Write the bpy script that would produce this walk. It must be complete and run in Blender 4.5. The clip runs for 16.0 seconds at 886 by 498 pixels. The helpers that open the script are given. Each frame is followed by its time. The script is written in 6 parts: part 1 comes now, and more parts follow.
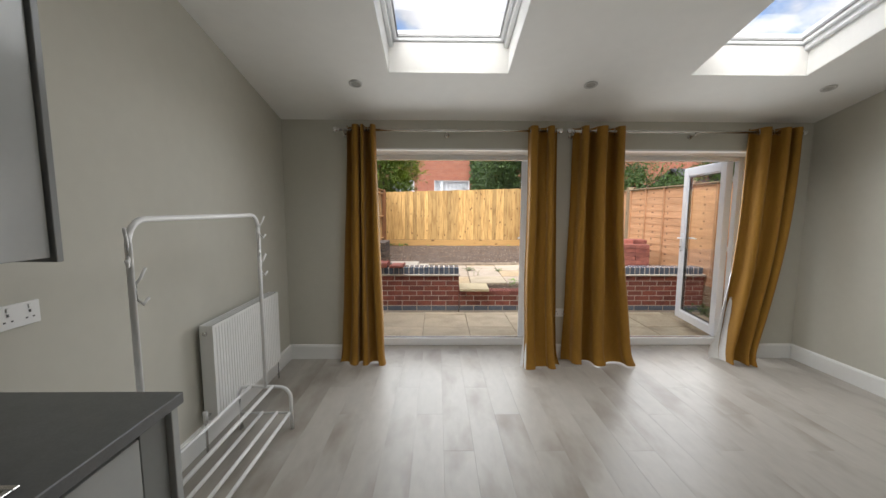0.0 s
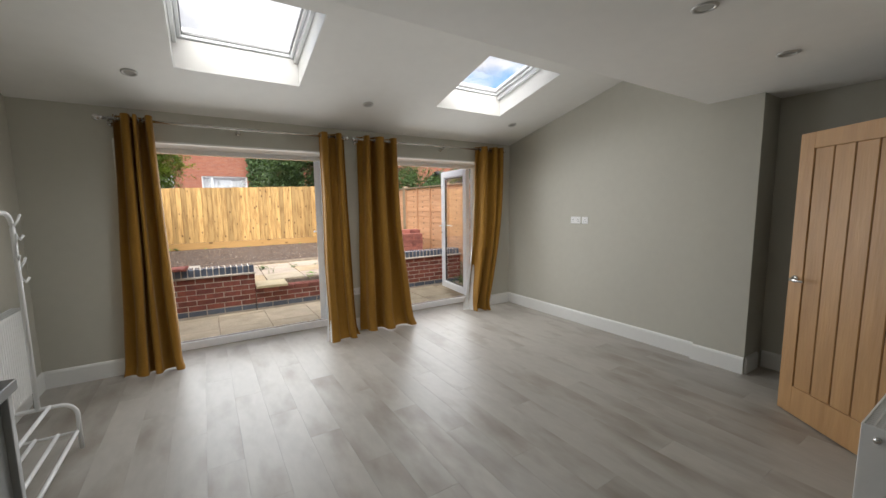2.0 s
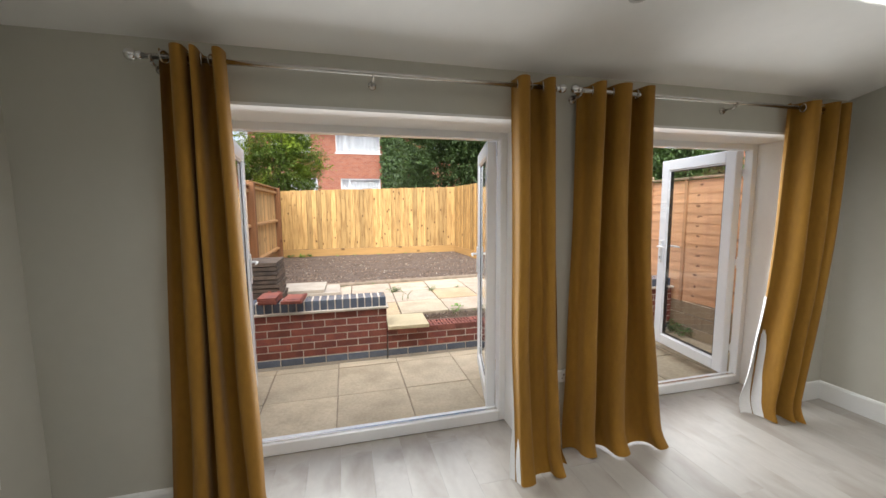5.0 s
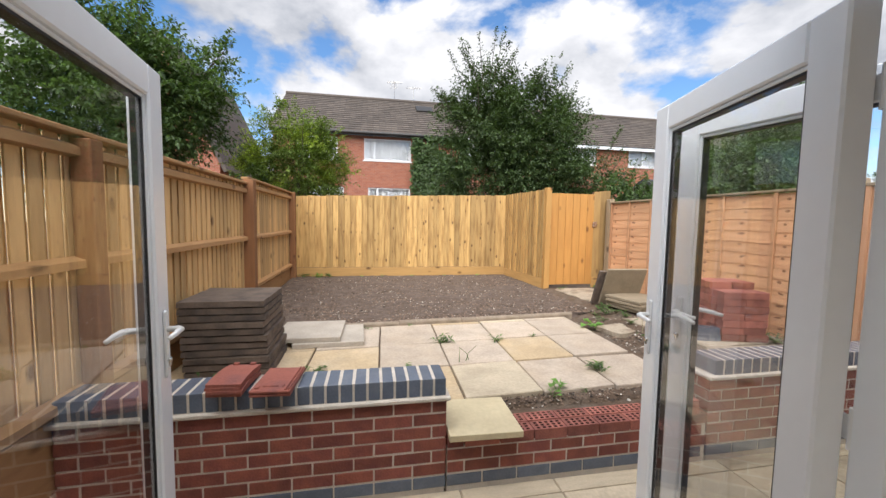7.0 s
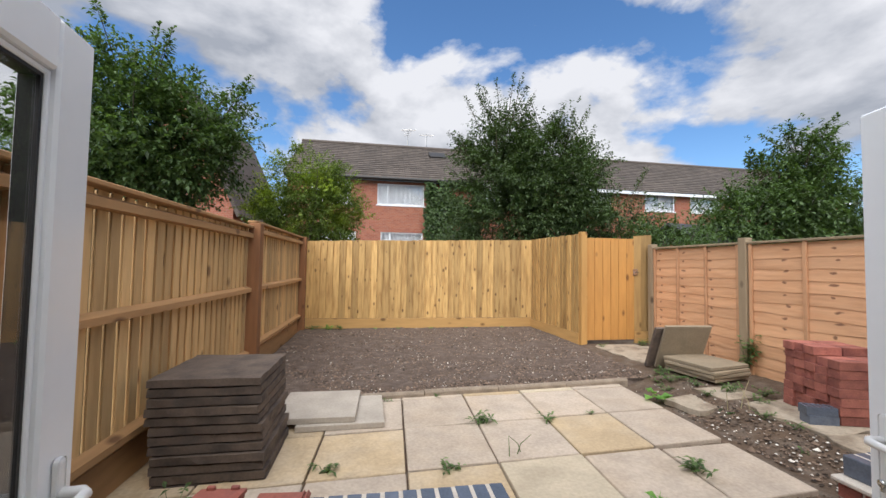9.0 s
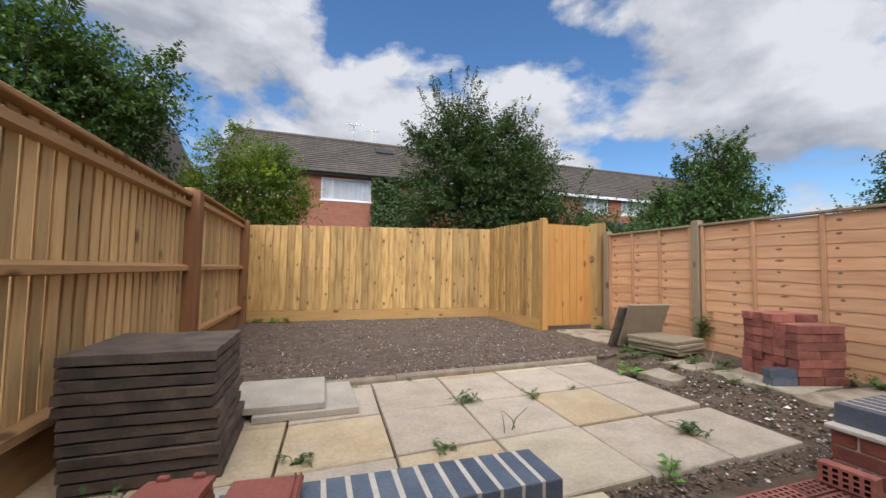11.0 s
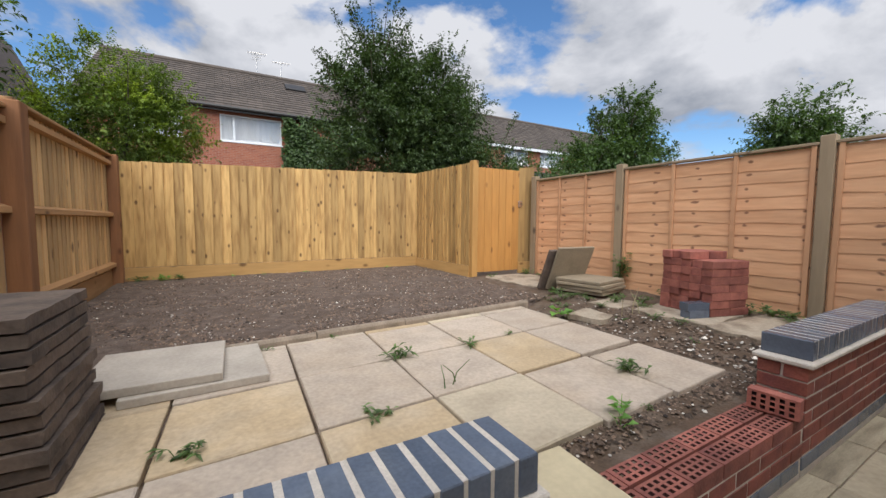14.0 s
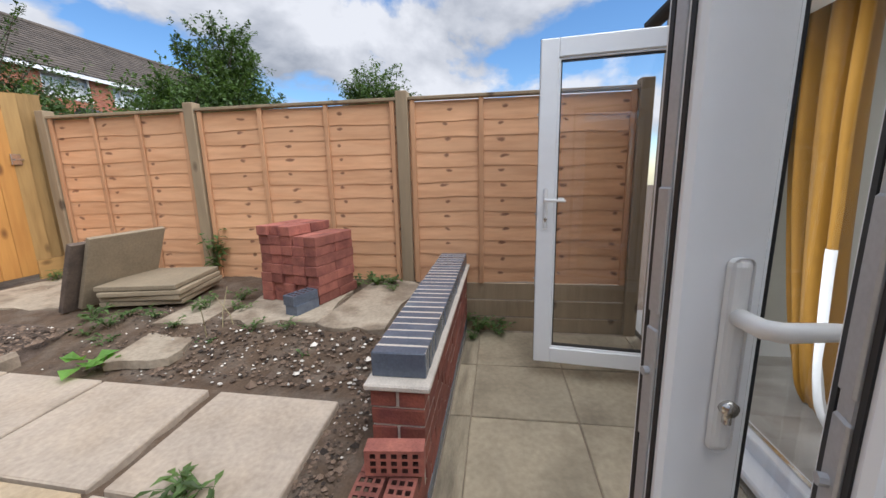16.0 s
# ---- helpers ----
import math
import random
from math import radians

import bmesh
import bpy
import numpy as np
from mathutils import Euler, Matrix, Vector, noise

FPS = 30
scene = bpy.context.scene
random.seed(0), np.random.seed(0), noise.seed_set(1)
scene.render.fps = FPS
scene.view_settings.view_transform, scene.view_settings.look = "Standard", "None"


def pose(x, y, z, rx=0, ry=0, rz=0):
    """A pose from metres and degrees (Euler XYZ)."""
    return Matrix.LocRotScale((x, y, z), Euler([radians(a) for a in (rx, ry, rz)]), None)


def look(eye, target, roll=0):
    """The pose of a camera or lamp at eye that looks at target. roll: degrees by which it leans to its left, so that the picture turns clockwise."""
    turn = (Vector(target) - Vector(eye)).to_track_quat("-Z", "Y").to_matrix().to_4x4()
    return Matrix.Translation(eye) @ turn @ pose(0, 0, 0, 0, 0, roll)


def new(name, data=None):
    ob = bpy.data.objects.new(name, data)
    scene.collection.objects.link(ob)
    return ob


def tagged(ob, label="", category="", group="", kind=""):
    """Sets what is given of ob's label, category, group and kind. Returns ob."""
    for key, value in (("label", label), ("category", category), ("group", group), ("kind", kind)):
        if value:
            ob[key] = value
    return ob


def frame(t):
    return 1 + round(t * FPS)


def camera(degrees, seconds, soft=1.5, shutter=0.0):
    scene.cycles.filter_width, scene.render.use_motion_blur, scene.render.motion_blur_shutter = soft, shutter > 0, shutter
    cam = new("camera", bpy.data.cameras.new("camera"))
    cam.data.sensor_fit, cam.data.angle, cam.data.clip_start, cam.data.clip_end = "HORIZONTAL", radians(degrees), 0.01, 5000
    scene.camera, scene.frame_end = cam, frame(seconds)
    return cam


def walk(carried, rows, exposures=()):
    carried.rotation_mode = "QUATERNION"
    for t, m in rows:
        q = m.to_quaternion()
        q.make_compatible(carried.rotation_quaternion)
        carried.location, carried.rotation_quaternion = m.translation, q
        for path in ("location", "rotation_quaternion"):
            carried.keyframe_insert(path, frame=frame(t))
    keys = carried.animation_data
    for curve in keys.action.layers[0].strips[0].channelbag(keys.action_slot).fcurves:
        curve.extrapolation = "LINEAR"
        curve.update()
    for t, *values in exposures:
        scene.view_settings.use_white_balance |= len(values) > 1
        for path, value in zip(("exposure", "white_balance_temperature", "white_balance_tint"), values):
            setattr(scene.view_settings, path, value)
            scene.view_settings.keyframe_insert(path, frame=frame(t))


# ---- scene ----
cam = camera(98.9, 16.0)
PATH = [
    (0, (0.18, 0.106, 1.498), (0.208, 2.095, 1.284), 0.2),
    (0.5, (0.053, -0.094, 1.506), (0.443, 1.856, 1.292), -0.1),
    (1, (-0.12, -0.287, 1.468), (0.599, 1.568, 1.255), -0.4),
    (1.5, (-0.114, -0.428, 1.459), (0.906, 1.277, 1.232), -0.6),
    (2, (-0.076, -0.503, 1.46), (0.979, 1.181, 1.233), -0.7),
    (2.5, (-0.055, -0.442, 1.456), (0.995, 1.245, 1.23), -0.6),
    (3, (-0.029, -0.15, 1.46), (1.0, 1.55, 1.232), -0.6),
    (3.5, (0.046, 0.254, 1.469), (1.006, 1.995, 1.245), -0.7),
    (4, (0.083, 0.723, 1.495), (0.845, 2.559, 1.276), -0.5),
    (4.5, (0.068, 1.201, 1.507), (0.641, 3.105, 1.295), -0.5),
    (5, (0.102, 1.735, 1.55), (0.598, 3.66, 1.333), -0.4),
    (5.2, (0.108, 1.938, 1.544), (0.576, 3.871, 1.334), -0.5),
    (7.5, (0.025, 3.956, 1.519), (0.384, 5.919, 1.377), 1.0),
    (8, (-0.015, 4.153, 1.561), (0.322, 6.121, 1.44), 1.0),
    (8.5, (-0.024, 4.225, 1.597), (0.301, 6.198, 1.642), 1.0),
    (10.8, (-0.274, 4.596, 1.312), (0.227, 6.529, 1.432), 0.7),
    (11, (-0.287, 4.63, 1.293), (0.337, 6.527, 1.398), 0.9),
    (11.5, (-0.38, 4.661, 1.175), (0.57, 6.419, 1.256), 0.4),
    (12, (-0.458, 4.708, 1.088), (0.553, 6.433, 1.151), 0.4),
    (12.5, (-0.49, 4.747, 1.067), (0.52, 6.473, 1.12), 0.3),
    (13, (-0.402, 4.821, 1.149), (0.601, 6.55, 1.182), 0.3),
    (13.5, (-0.27, 4.89, 1.199), (0.729, 6.623, 1.222), 0.3),
    (14, (-0.182, 5.033, 1.202), (0.811, 6.763, 1.059), 0.4),
    (14.5, (0.037, 5.147, 1.253), (1.038, 6.847, 0.924), 0.2),
    (15, (0.282, 5.273, 1.274), (1.522, 6.803, 0.928), -0.1),
    (15.5, (0.577, 5.405, 1.285), (2.315, 6.321, 0.91), -0.8),
    (16, (1.046, 5.446, 1.281), (2.987, 5.734, 0.894), -1.3),
]
walk(cam, [(t, look(eye, target, roll)) for t, eye, target, roll in PATH],
     exposures=[(0.0, 0.88, 6500, 10), (1.0, 0.80, 6500, 10), (2.0, 0.92, 6500, 10), (4.0, 1.0, 6500, 10), (5.2, 1.14, 6500, 10), (7.2, 0.62, 6450, 10), (8.5, 0.46, 6350, 10),
                (11.0, 0.26, 6250, 10), (12.5, 0.30, 6150, 10), (14.0, 0.25, 6300, 10), (15.0, 0.30, 6450, 10), (16.0, 0.40, 6150, 10)])

# ---- light ----
world = bpy.data.worlds.new("sky")
scene.world = world
world.use_nodes = True
wn, wl = world.node_tree.nodes, world.node_tree.links
wn.clear()
SUN_EL, SUN_AZ = radians(54), radians(203)
sky = wn.new("ShaderNodeTexSky")
sky.sky_type, sky.sun_disc = "NISHITA", False
sky.sun_elevation, sky.sun_rotation = SUN_EL, SUN_AZ
sky.air_density, sky.dust_density, sky.ozone_density = 1.0, 0.1, 4.0
coord = wn.new("ShaderNodeTexCoord")
flat = wn.new("ShaderNodeMapping")
flat.inputs["Scale"].default_value = (1.0, 1.0, 1.7)
flat.inputs["Location"].default_value = (3.45, 0.7, 0.35)
wl.new(coord.outputs["Generated"], flat.inputs["Vector"])
puff = wn.new("ShaderNodeTexNoise")
puff.inputs["Scale"].default_value, puff.inputs["Detail"].default_value = 1.9, 10.0
puff.inputs["Roughness"].default_value, puff.inputs["Distortion"].default_value = 0.55, 0.15
wl.new(flat.outputs[0], puff.inputs["Vector"])
cover = wn.new("ShaderNodeValToRGB")
cover.color_ramp.elements[0].position, cover.color_ramp.elements[1].position = 0.430, 0.485
wl.new(puff.outputs["Fac"], cover.inputs[0])
# tops lit and bellies grey: the cover a little higher up is taken from the cover here
lift = wn.new("ShaderNodeMapping")
lift.inputs["Scale"].default_value = (1.0, 1.0, 1.7)
lift.inputs["Location"].default_value = (3.45, 0.66, 0.47)
wl.new(coord.outputs["Generated"], lift.inputs["Vector"])
above = wn.new("ShaderNodeTexNoise")
above.inputs["Scale"].default_value, above.inputs["Detail"].default_value = 1.9, 7.0
above.inputs["Roughness"].default_value, above.inputs["Distortion"].default_value = 0.55, 0.15
wl.new(lift.outputs[0], above.inputs["Vector"])
rise = wn.new("ShaderNodeMath")
rise.operation = "SUBTRACT"
wl.new(puff.outputs["Fac"], rise.inputs[0])
wl.new(above.outputs["Fac"], rise.inputs[1])
shade = wn.new("ShaderNodeValToRGB")
shade.color_ramp.elements[0].position, shade.color_ramp.elements[1].position = 0.0, 1.0
shade.color_ramp.elements[0].color = (0.47, 0.50, 0.55, 1)
shade.color_ramp.elements[1].color = (1.0, 1.0, 1.0, 1)
span = wn.new("ShaderNodeMapRange")
span.inputs["From Min"].default_value, span.inputs["From Max"].default_value = -0.11, 0.07
wl.new(rise.outputs[0], span.inputs["Value"])
wl.new(span.outputs[0], shade.inputs[0])
gain = wn.new("ShaderNodeMix")
gain.data_type, gain.blend_type = "RGBA", "MULTIPLY"
gain.inputs[0].default_value = 1.0
gain.inputs[7].default_value = (4.3, 4.3, 4.45, 1)
wl.new(shade.outputs[0], gain.inputs[6])
mixc = wn.new("ShaderNodeMix")
mixc.data_type = "RGBA"
wl.new(cover.outputs[0], mixc.inputs[0])
deep = wn.new("ShaderNodeHueSaturation")
deep.inputs["Saturation"].default_value, deep.inputs["Value"].default_value = 1.12, 0.88
wl.new(sky.outputs[0], deep.inputs["Color"])
wl.new(deep.outputs[0], mixc.inputs[6])
wl.new(gain.outputs[2], mixc.inputs[7])
bgn = wn.new("ShaderNodeBackground")
bgn.inputs["Strength"].default_value = 0.150
wl.new(mixc.outputs[2], bgn.inputs["Color"])
won = wn.new("ShaderNodeOutputWorld")
wl.new(bgn.outputs[0], won.inputs["Surface"])

sun = new("sun", bpy.data.lights.new("sun", "SUN"))
sun.data.energy, sun.data.angle, sun.data.color = 4.15, radians(80), (1.0, 0.975, 0.935)
sun.matrix_world = look((0, 0, 30), (-30 * math.sin(SUN_AZ) / math.tan(SUN_EL), -30 * math.cos(SUN_AZ) / math.tan(SUN_EL), 0))

# daylight through the two roof windows and the two door openings
for at, to, sx, sy, watts in (((0.26, 2.62, 2.60), (0.26, 2.38, 1.6), 0.80, 0.80, 5.0), ((2.56, 2.62, 2.60), (2.56, 2.38, 1.6), 0.80, 0.80, 5.0),
                              ((0.26, 4.12, 1.08), (0.26, 3.12, 1.00), 1.70, 1.70, 14), ((2.545, 4.12, 1.08), (2.545, 3.12, 1.00), 1.66, 1.70, 14)):
    lamp = new("daylight_lamp", bpy.data.lights.new("daylight_lamp", "AREA"))
    lamp.data.shape, lamp.data.size, lamp.data.size_y = "RECTANGLE", sx, sy
    lamp.data.energy, lamp.data.color = watts, (0.95, 0.98, 1.0)
    lamp.data.spread = radians(150)
    lamp.matrix_world = look(at, to)

# ---- materials ----
MATS = {}


def mat(name, base, rough=0.6, metal=0.0, var=0.12, scale=6.0, bump=0.0, bscale=60.0, stretch=(1, 1, 1), tint=None, tintpos=(0.45, 0.7), tscale=2.0, rnd=0.0, isl=0.0, spec=0.5, sheen=0.0, coat=0.0):
    """A painted or natural surface: base colour, broad and fine variation, optional second tint in patches, relief, and variation from piece to piece."""
    if name in MATS:
        return MATS[name]
    m = bpy.data.materials.new(name)
    m.use_nodes = True
    n, l = m.node_tree.nodes, m.node_tree.links
    p = n["Principled BSDF"]
    p.inputs["Roughness"].default_value, p.inputs["Metallic"].default_value = rough, metal
    p.inputs["Specular IOR Level"].default_value = spec
    p.inputs["Sheen Weight"].default_value = sheen
    p.inputs["Coat Weight"].default_value = coat
    tc = n.new("ShaderNodeTexCoord")
    mp = n.new("ShaderNodeMapping")
    mp.inputs["Scale"].default_value = stretch
    l.new(tc.outputs["Object"], mp.inputs["Vector"])
    src = mp.outputs[0]
    if rnd:
        oi = n.new("ShaderNodeObjectInfo")
        sc = n.new("ShaderNodeVectorMath")
        sc.operation = "SCALE"
        sc.inputs[0].default_value = (37.0, 19.0, 11.0)
        l.new(oi.outputs["Random"], sc.inputs["Scale"])
        ad = n.new("ShaderNodeVectorMath")
        l.new(src, ad.inputs[0])
        l.new(sc.outputs[0], ad.inputs[1])
        src = ad.outputs[0]
    big = n.new("ShaderNodeTexNoise")
    big.inputs["Scale"].default_value, big.inputs["Detail"].default_value = scale, 6.0
    fine = n.new("ShaderNodeTexNoise")
    fine.inputs["Scale"].default_value, fine.inputs["Detail"].default_value = scale * 9, 4.0
    l.new(src, big.inputs["Vector"])
    l.new(src, fine.inputs["Vector"])
    add = n.new("ShaderNodeMath")
    add.operation = "ADD"
    l.new(big.outputs["Fac"], add.inputs[0])
    l.new(fine.outputs["Fac"], add.inputs[1])
    mr = n.new("ShaderNodeMapRange")
    mr.inputs["From Min"].default_value, mr.inputs["From Max"].default_value = 0.65, 1.35
    mr.inputs["To Min"].default_value, mr.inputs["To Max"].default_value = 1 - var, 1 + var
    l.new(add.outputs[0], mr.inputs["Value"])
    val = mr.outputs[0]
    for use, node, sock in ((rnd, "ShaderNodeObjectInfo", "Random"), (isl, "ShaderNodeNewGeometry", "Random Per Island")):
        if use:
            q = n.new(node)
            mm = n.new("ShaderNodeMapRange")
            mm.inputs["To Min"].default_value, mm.inputs["To Max"].default_value = 1 - use, 1 + use
            l.new(q.outputs[sock], mm.inputs["Value"])
            ml = n.new("ShaderNodeMath")
            ml.operation = "MULTIPLY"
            l.new(val, ml.inputs[0])
            l.new(mm.outputs[0], ml.inputs[1])
            val = ml.outputs[0]
    mul = n.new("ShaderNodeVectorMath")
    mul.operation = "SCALE"
    if tint:
        tn = n.new("ShaderNodeTexNoise")
        tn.inputs["Scale"].default_value, tn.inputs["Detail"].default_value = tscale, 5.0
        l.new(src, tn.inputs["Vector"])
        tr = n.new("ShaderNodeMapRange")
        tr.inputs["From Min"].default_value, tr.inputs["From Max"].default_value = tintpos
        l.new(tn.outputs["Fac"], tr.inputs["Value"])
        tm = n.new("ShaderNodeMix")
        tm.data_type = "RGBA"
        tm.inputs[6].default_value, tm.inputs[7].default_value = (*base, 1), (*tint, 1)
        l.new(tr.outputs[0], tm.inputs[0])
        l.new(tm.outputs[2], mul.inputs[0])
    else:
        mul.inputs[0].default_value = base
    l.new(val, mul.inputs["Scale"])
    l.new(mul.outputs[0], p.inputs["Base Color"])
    if bump:
        bn = n.new("ShaderNodeTexNoise")
        bn.inputs["Scale"].default_value, bn.inputs["Detail"].default_value = bscale, 5.0
        l.new(src, bn.inputs["Vector"])
        b = n.new("ShaderNodeBump")
        b.inputs["Strength"].default_value, b.inputs["Distance"].default_value = bump, 0.01
        l.new(bn.outputs["Fac"], b.inputs["Height"])
        l.new(b.outputs[0], p.inputs["Normal"])
    MATS[name] = m
    return m


def timber(name, base, dark, rough=0.7, axis=2, knots=True, rnd=0.12, grain=26.0, contrast=0.5, kscale=5.0, isl=0.0):
    """Sawn wood with grain along one axis and dark knots."""
    m = mat(name, base, rough, rnd=rnd, isl=isl, var=0.10, scale=3.0, bump=0.25, bscale=70.0,
            stretch=tuple(0.12 if i == axis else 1.0 for i in range(3)), tint=dark, tintpos=(0.42, 0.42 + contrast), tscale=grain)
    if not knots:
        return m
    n, l = m.node_tree.nodes, m.node_tree.links
    p = n["Principled BSDF"]
    old = p.inputs["Base Color"].links[0].from_socket
    tc = n.new("ShaderNodeTexCoord")
    oi = n.new("ShaderNodeObjectInfo")
    sc = n.new("ShaderNodeVectorMath")
    sc.operation = "SCALE"
    sc.inputs[0].default_value = (23.0, 31.0, 17.0)
    l.new(oi.outputs["Random"], sc.inputs["Scale"])
    ad = n.new("ShaderNodeVectorMath")
    l.new(tc.outputs["Object"], ad.inputs[0])
    l.new(sc.outputs[0], ad.inputs[1])
    mp = n.new("ShaderNodeMapping")
    mp.inputs["Scale"].default_value = tuple(0.55 if i == axis else 1.0 for i in range(3))
    l.new(ad.outputs[0], mp.inputs["Vector"])
    v = n.new("ShaderNodeTexVoronoi")
    v.inputs["Scale"].default_value = kscale
    l.new(mp.outputs[0], v.inputs["Vector"])
    r = n.new("ShaderNodeMapRange")
    r.inputs["From Min"].default_value, r.inputs["From Max"].default_value = 0.085, 0.19
    r.inputs["To Min"].default_value, r.inputs["To Max"].default_value = 0.88, 0.0
    l.new(v.outputs["Distance"], r.inputs["Value"])
    x = n.new("ShaderNodeMix")
    x.data_type = "RGBA"
    x.inputs[7].default_value = (dark[0] * 0.35, dark[1] * 0.3, dark[2] * 0.3, 1)
    l.new(r.outputs[0], x.inputs[0])
    l.new(old, x.inputs[6])
    l.new(x.outputs[2], p.inputs["Base Color"])
    return m


def glass_mat(name, tint=(1, 1, 1)):
    m = bpy.data.materials.new(name)
    m.use_nodes = True
    p = m.node_tree.nodes["Principled BSDF"]
    p.inputs["Base Color"].default_value = (*tint, 1)
    p.inputs["Roughness"].default_value = 0.0
    p.inputs["IOR"].default_value = 1.45
    p.inputs["Transmission Weight"].default_value = 1.0
    return m


WALL = mat("grey_wall_paint", (0.53, 0.515, 0.45), 0.75, var=0.025, scale=1.5, bump=0.04, bscale=180)
CEIL = mat("white_ceiling_paint", (0.85, 0.84, 0.81), 0.8, var=0.02, scale=1.2, bump=0.03, bscale=160)
GLOSSW = mat("white_gloss_paint", (0.80, 0.80, 0.78), 0.35, var=0.02, scale=4)
UPVC = mat("white_upvc", (0.86, 0.88, 0.90), 0.22, var=0.015, scale=3)
PLASTIC = mat("white_plastic", (0.80, 0.80, 0.79), 0.3, var=0.01)
BLACK = mat("black_rubber", (0.012, 0.012, 0.013), 0.55, var=0.1)
STEEL = mat("brushed_steel", (0.62, 0.60, 0.57), 0.25, 1.0, var=0.05, scale=20)
GALV = mat("dull_zinc_strip", (0.50, 0.51, 0.52), 0.55, 0.55, var=0.08, scale=20)
CHROME = mat("chrome", (0.75, 0.75, 0.75), 0.1, 1.0, var=0.02)
ENAMEL = mat("white_enamel", (0.82, 0.82, 0.81), 0.3, var=0.015)
GLASS = glass_mat("clear_glass")
LAMI = mat("grey_oak_laminate", (0.385, 0.36, 0.322), 0.38, var=0.08, scale=2.6, bump=0.03, bscale=90, stretch=(1, 0.36, 1), tint=(0.22, 0.185, 0.148), tintpos=(0.48, 0.80), tscale=4.2, rnd=0.03)
JOINT = mat("dark_joint", (0.26, 0.24, 0.215), 0.6)
CLOTH = mat("mustard_curtain_cloth", (0.285, 0.135, 0.008), 0.78, var=0.12, scale=5, bump=0.12, bscale=420, sheen=0.08, stretch=(1, 1, 0.4))
LINING = mat("white_curtain_lining", (0.75, 0.75, 0.74), 0.8, var=0.05, bump=0.08, bscale=300)
WTOP = mat("dark_grey_worktop", (0.115, 0.118, 0.118), 0.38, var=0.14, scale=14)
CABG = mat("grey_gloss_cabinet", (0.40, 0.41, 0.40), 0.16, var=0.02)
CABD = mat("dark_grey_end_panel", (0.19, 0.195, 0.19), 0.3, var=0.03)
OAKV = timber("oak_veneer_upright", (0.46, 0.265, 0.115), (0.36, 0.19, 0.075), 0.42, 2, False, 0.03, 14.0)
CONCRETE = mat("patio_slab", (0.50, 0.42, 0.305), 0.85, var=0.16, scale=5, bump=0.35, bscale=45, tint=(0.39, 0.32, 0.225), tintpos=(0.48, 0.75), tscale=3.0, rnd=0.10)
BUFF = mat("buff_patio_slab", (0.445, 0.335, 0.205), 0.85, var=0.19, scale=5, bump=0.35, bscale=45, tint=(0.45, 0.36, 0.25), tintpos=(0.42, 0.7), tscale=3.0, rnd=0.06)
PALE = mat("pale_patio_slab", (0.43, 0.355, 0.28), 0.85, var=0.20, scale=5, bump=0.35, bscale=45, tint=(0.42, 0.335, 0.25), tintpos=(0.45, 0.72), tscale=3.0, rnd=0.08)
SANDST = mat("yellow_sandstone", (0.55, 0.465, 0.30), 0.8, var=0.10, scale=4, bump=0.2, bscale=40, tint=(0.45, 0.375, 0.24), tscale=4)
# patio slab in a darker colour that holds the shade near the house
SHADECON = mat("shaded_patio_slab", (0.36, 0.305, 0.215), 0.7, var=0.2, scale=3.5, bump=0.3, bscale=45, tint=(0.20, 0.165, 0.115), tintpos=(0.46, 0.70), tscale=2.2, rnd=0.10)
SOIL = mat("brown_soil", (0.090, 0.058, 0.036), 0.95, var=0.35, scale=9, bump=0.9, bscale=38, tint=(0.13, 0.10, 0.075), tscale=7)
GRAVEL = mat("earthy_gravel", (0.088, 0.061, 0.045), 0.95, var=0.4, scale=12, bump=1.0, bscale=55, tint=(0.135, 0.10, 0.08), tscale=10)
PEBBLE = mat("pebbles", (0.122, 0.083, 0.058), 0.85, var=0.2, scale=20, isl=0.8)
CHIP = mat("pale_stone_chips", (0.55, 0.51, 0.45), 0.85, var=0.15, scale=20, isl=0.4)
BRICK = mat("red_brick", (0.235, 0.072, 0.048), 0.85, var=0.22, scale=12, bump=0.4, bscale=90, tint=(0.16, 0.045, 0.038), tintpos=(0.42, 0.68), tscale=8, rnd=0.22)
BRICKL = mat("light_red_brick", (0.315, 0.11, 0.08), 0.85, var=0.24, scale=12, bump=0.4, bscale=90, tint=(0.20, 0.065, 0.052), tintpos=(0.42, 0.68), tscale=8, rnd=0.26)
BLUE = mat("blue_engineering_brick", (0.098, 0.118, 0.158), 0.27, var=0.2, scale=10, bump=0.12, bscale=90, tint=(0.13, 0.15, 0.185), tintpos=(0.5, 0.75), tscale=6, rnd=0.12)
MORTAR = mat("mortar", (0.54, 0.485, 0.42), 0.95, var=0.18, scale=15, bump=0.5, bscale=120)
# shade inside the brick holes, as a near-black colour
HOLE = mat("brick_hole_shade", (0.05, 0.016, 0.012), 0.95, var=0.2)
CLAY = mat("red_clay_tile", (0.285, 0.088, 0.062), 0.75, var=0.2, scale=9, bump=0.25, bscale=80, tint=(0.16, 0.06, 0.055), tintpos=(0.5, 0.72), tscale=6)
SOILCON = mat("soiled_concrete", (0.36, 0.30, 0.225), 0.92, var=0.25, scale=5, bump=0.5, bscale=40, tint=(0.20, 0.155, 0.11), tintpos=(0.45, 0.62), tscale=4)
GREYSL = mat("grey_concrete_slab", (0.42, 0.37, 0.31), 0.88, var=0.14, scale=6, bump=0.35, bscale=50, tint=(0.37, 0.325, 0.27), tscale=4, rnd=0.06)
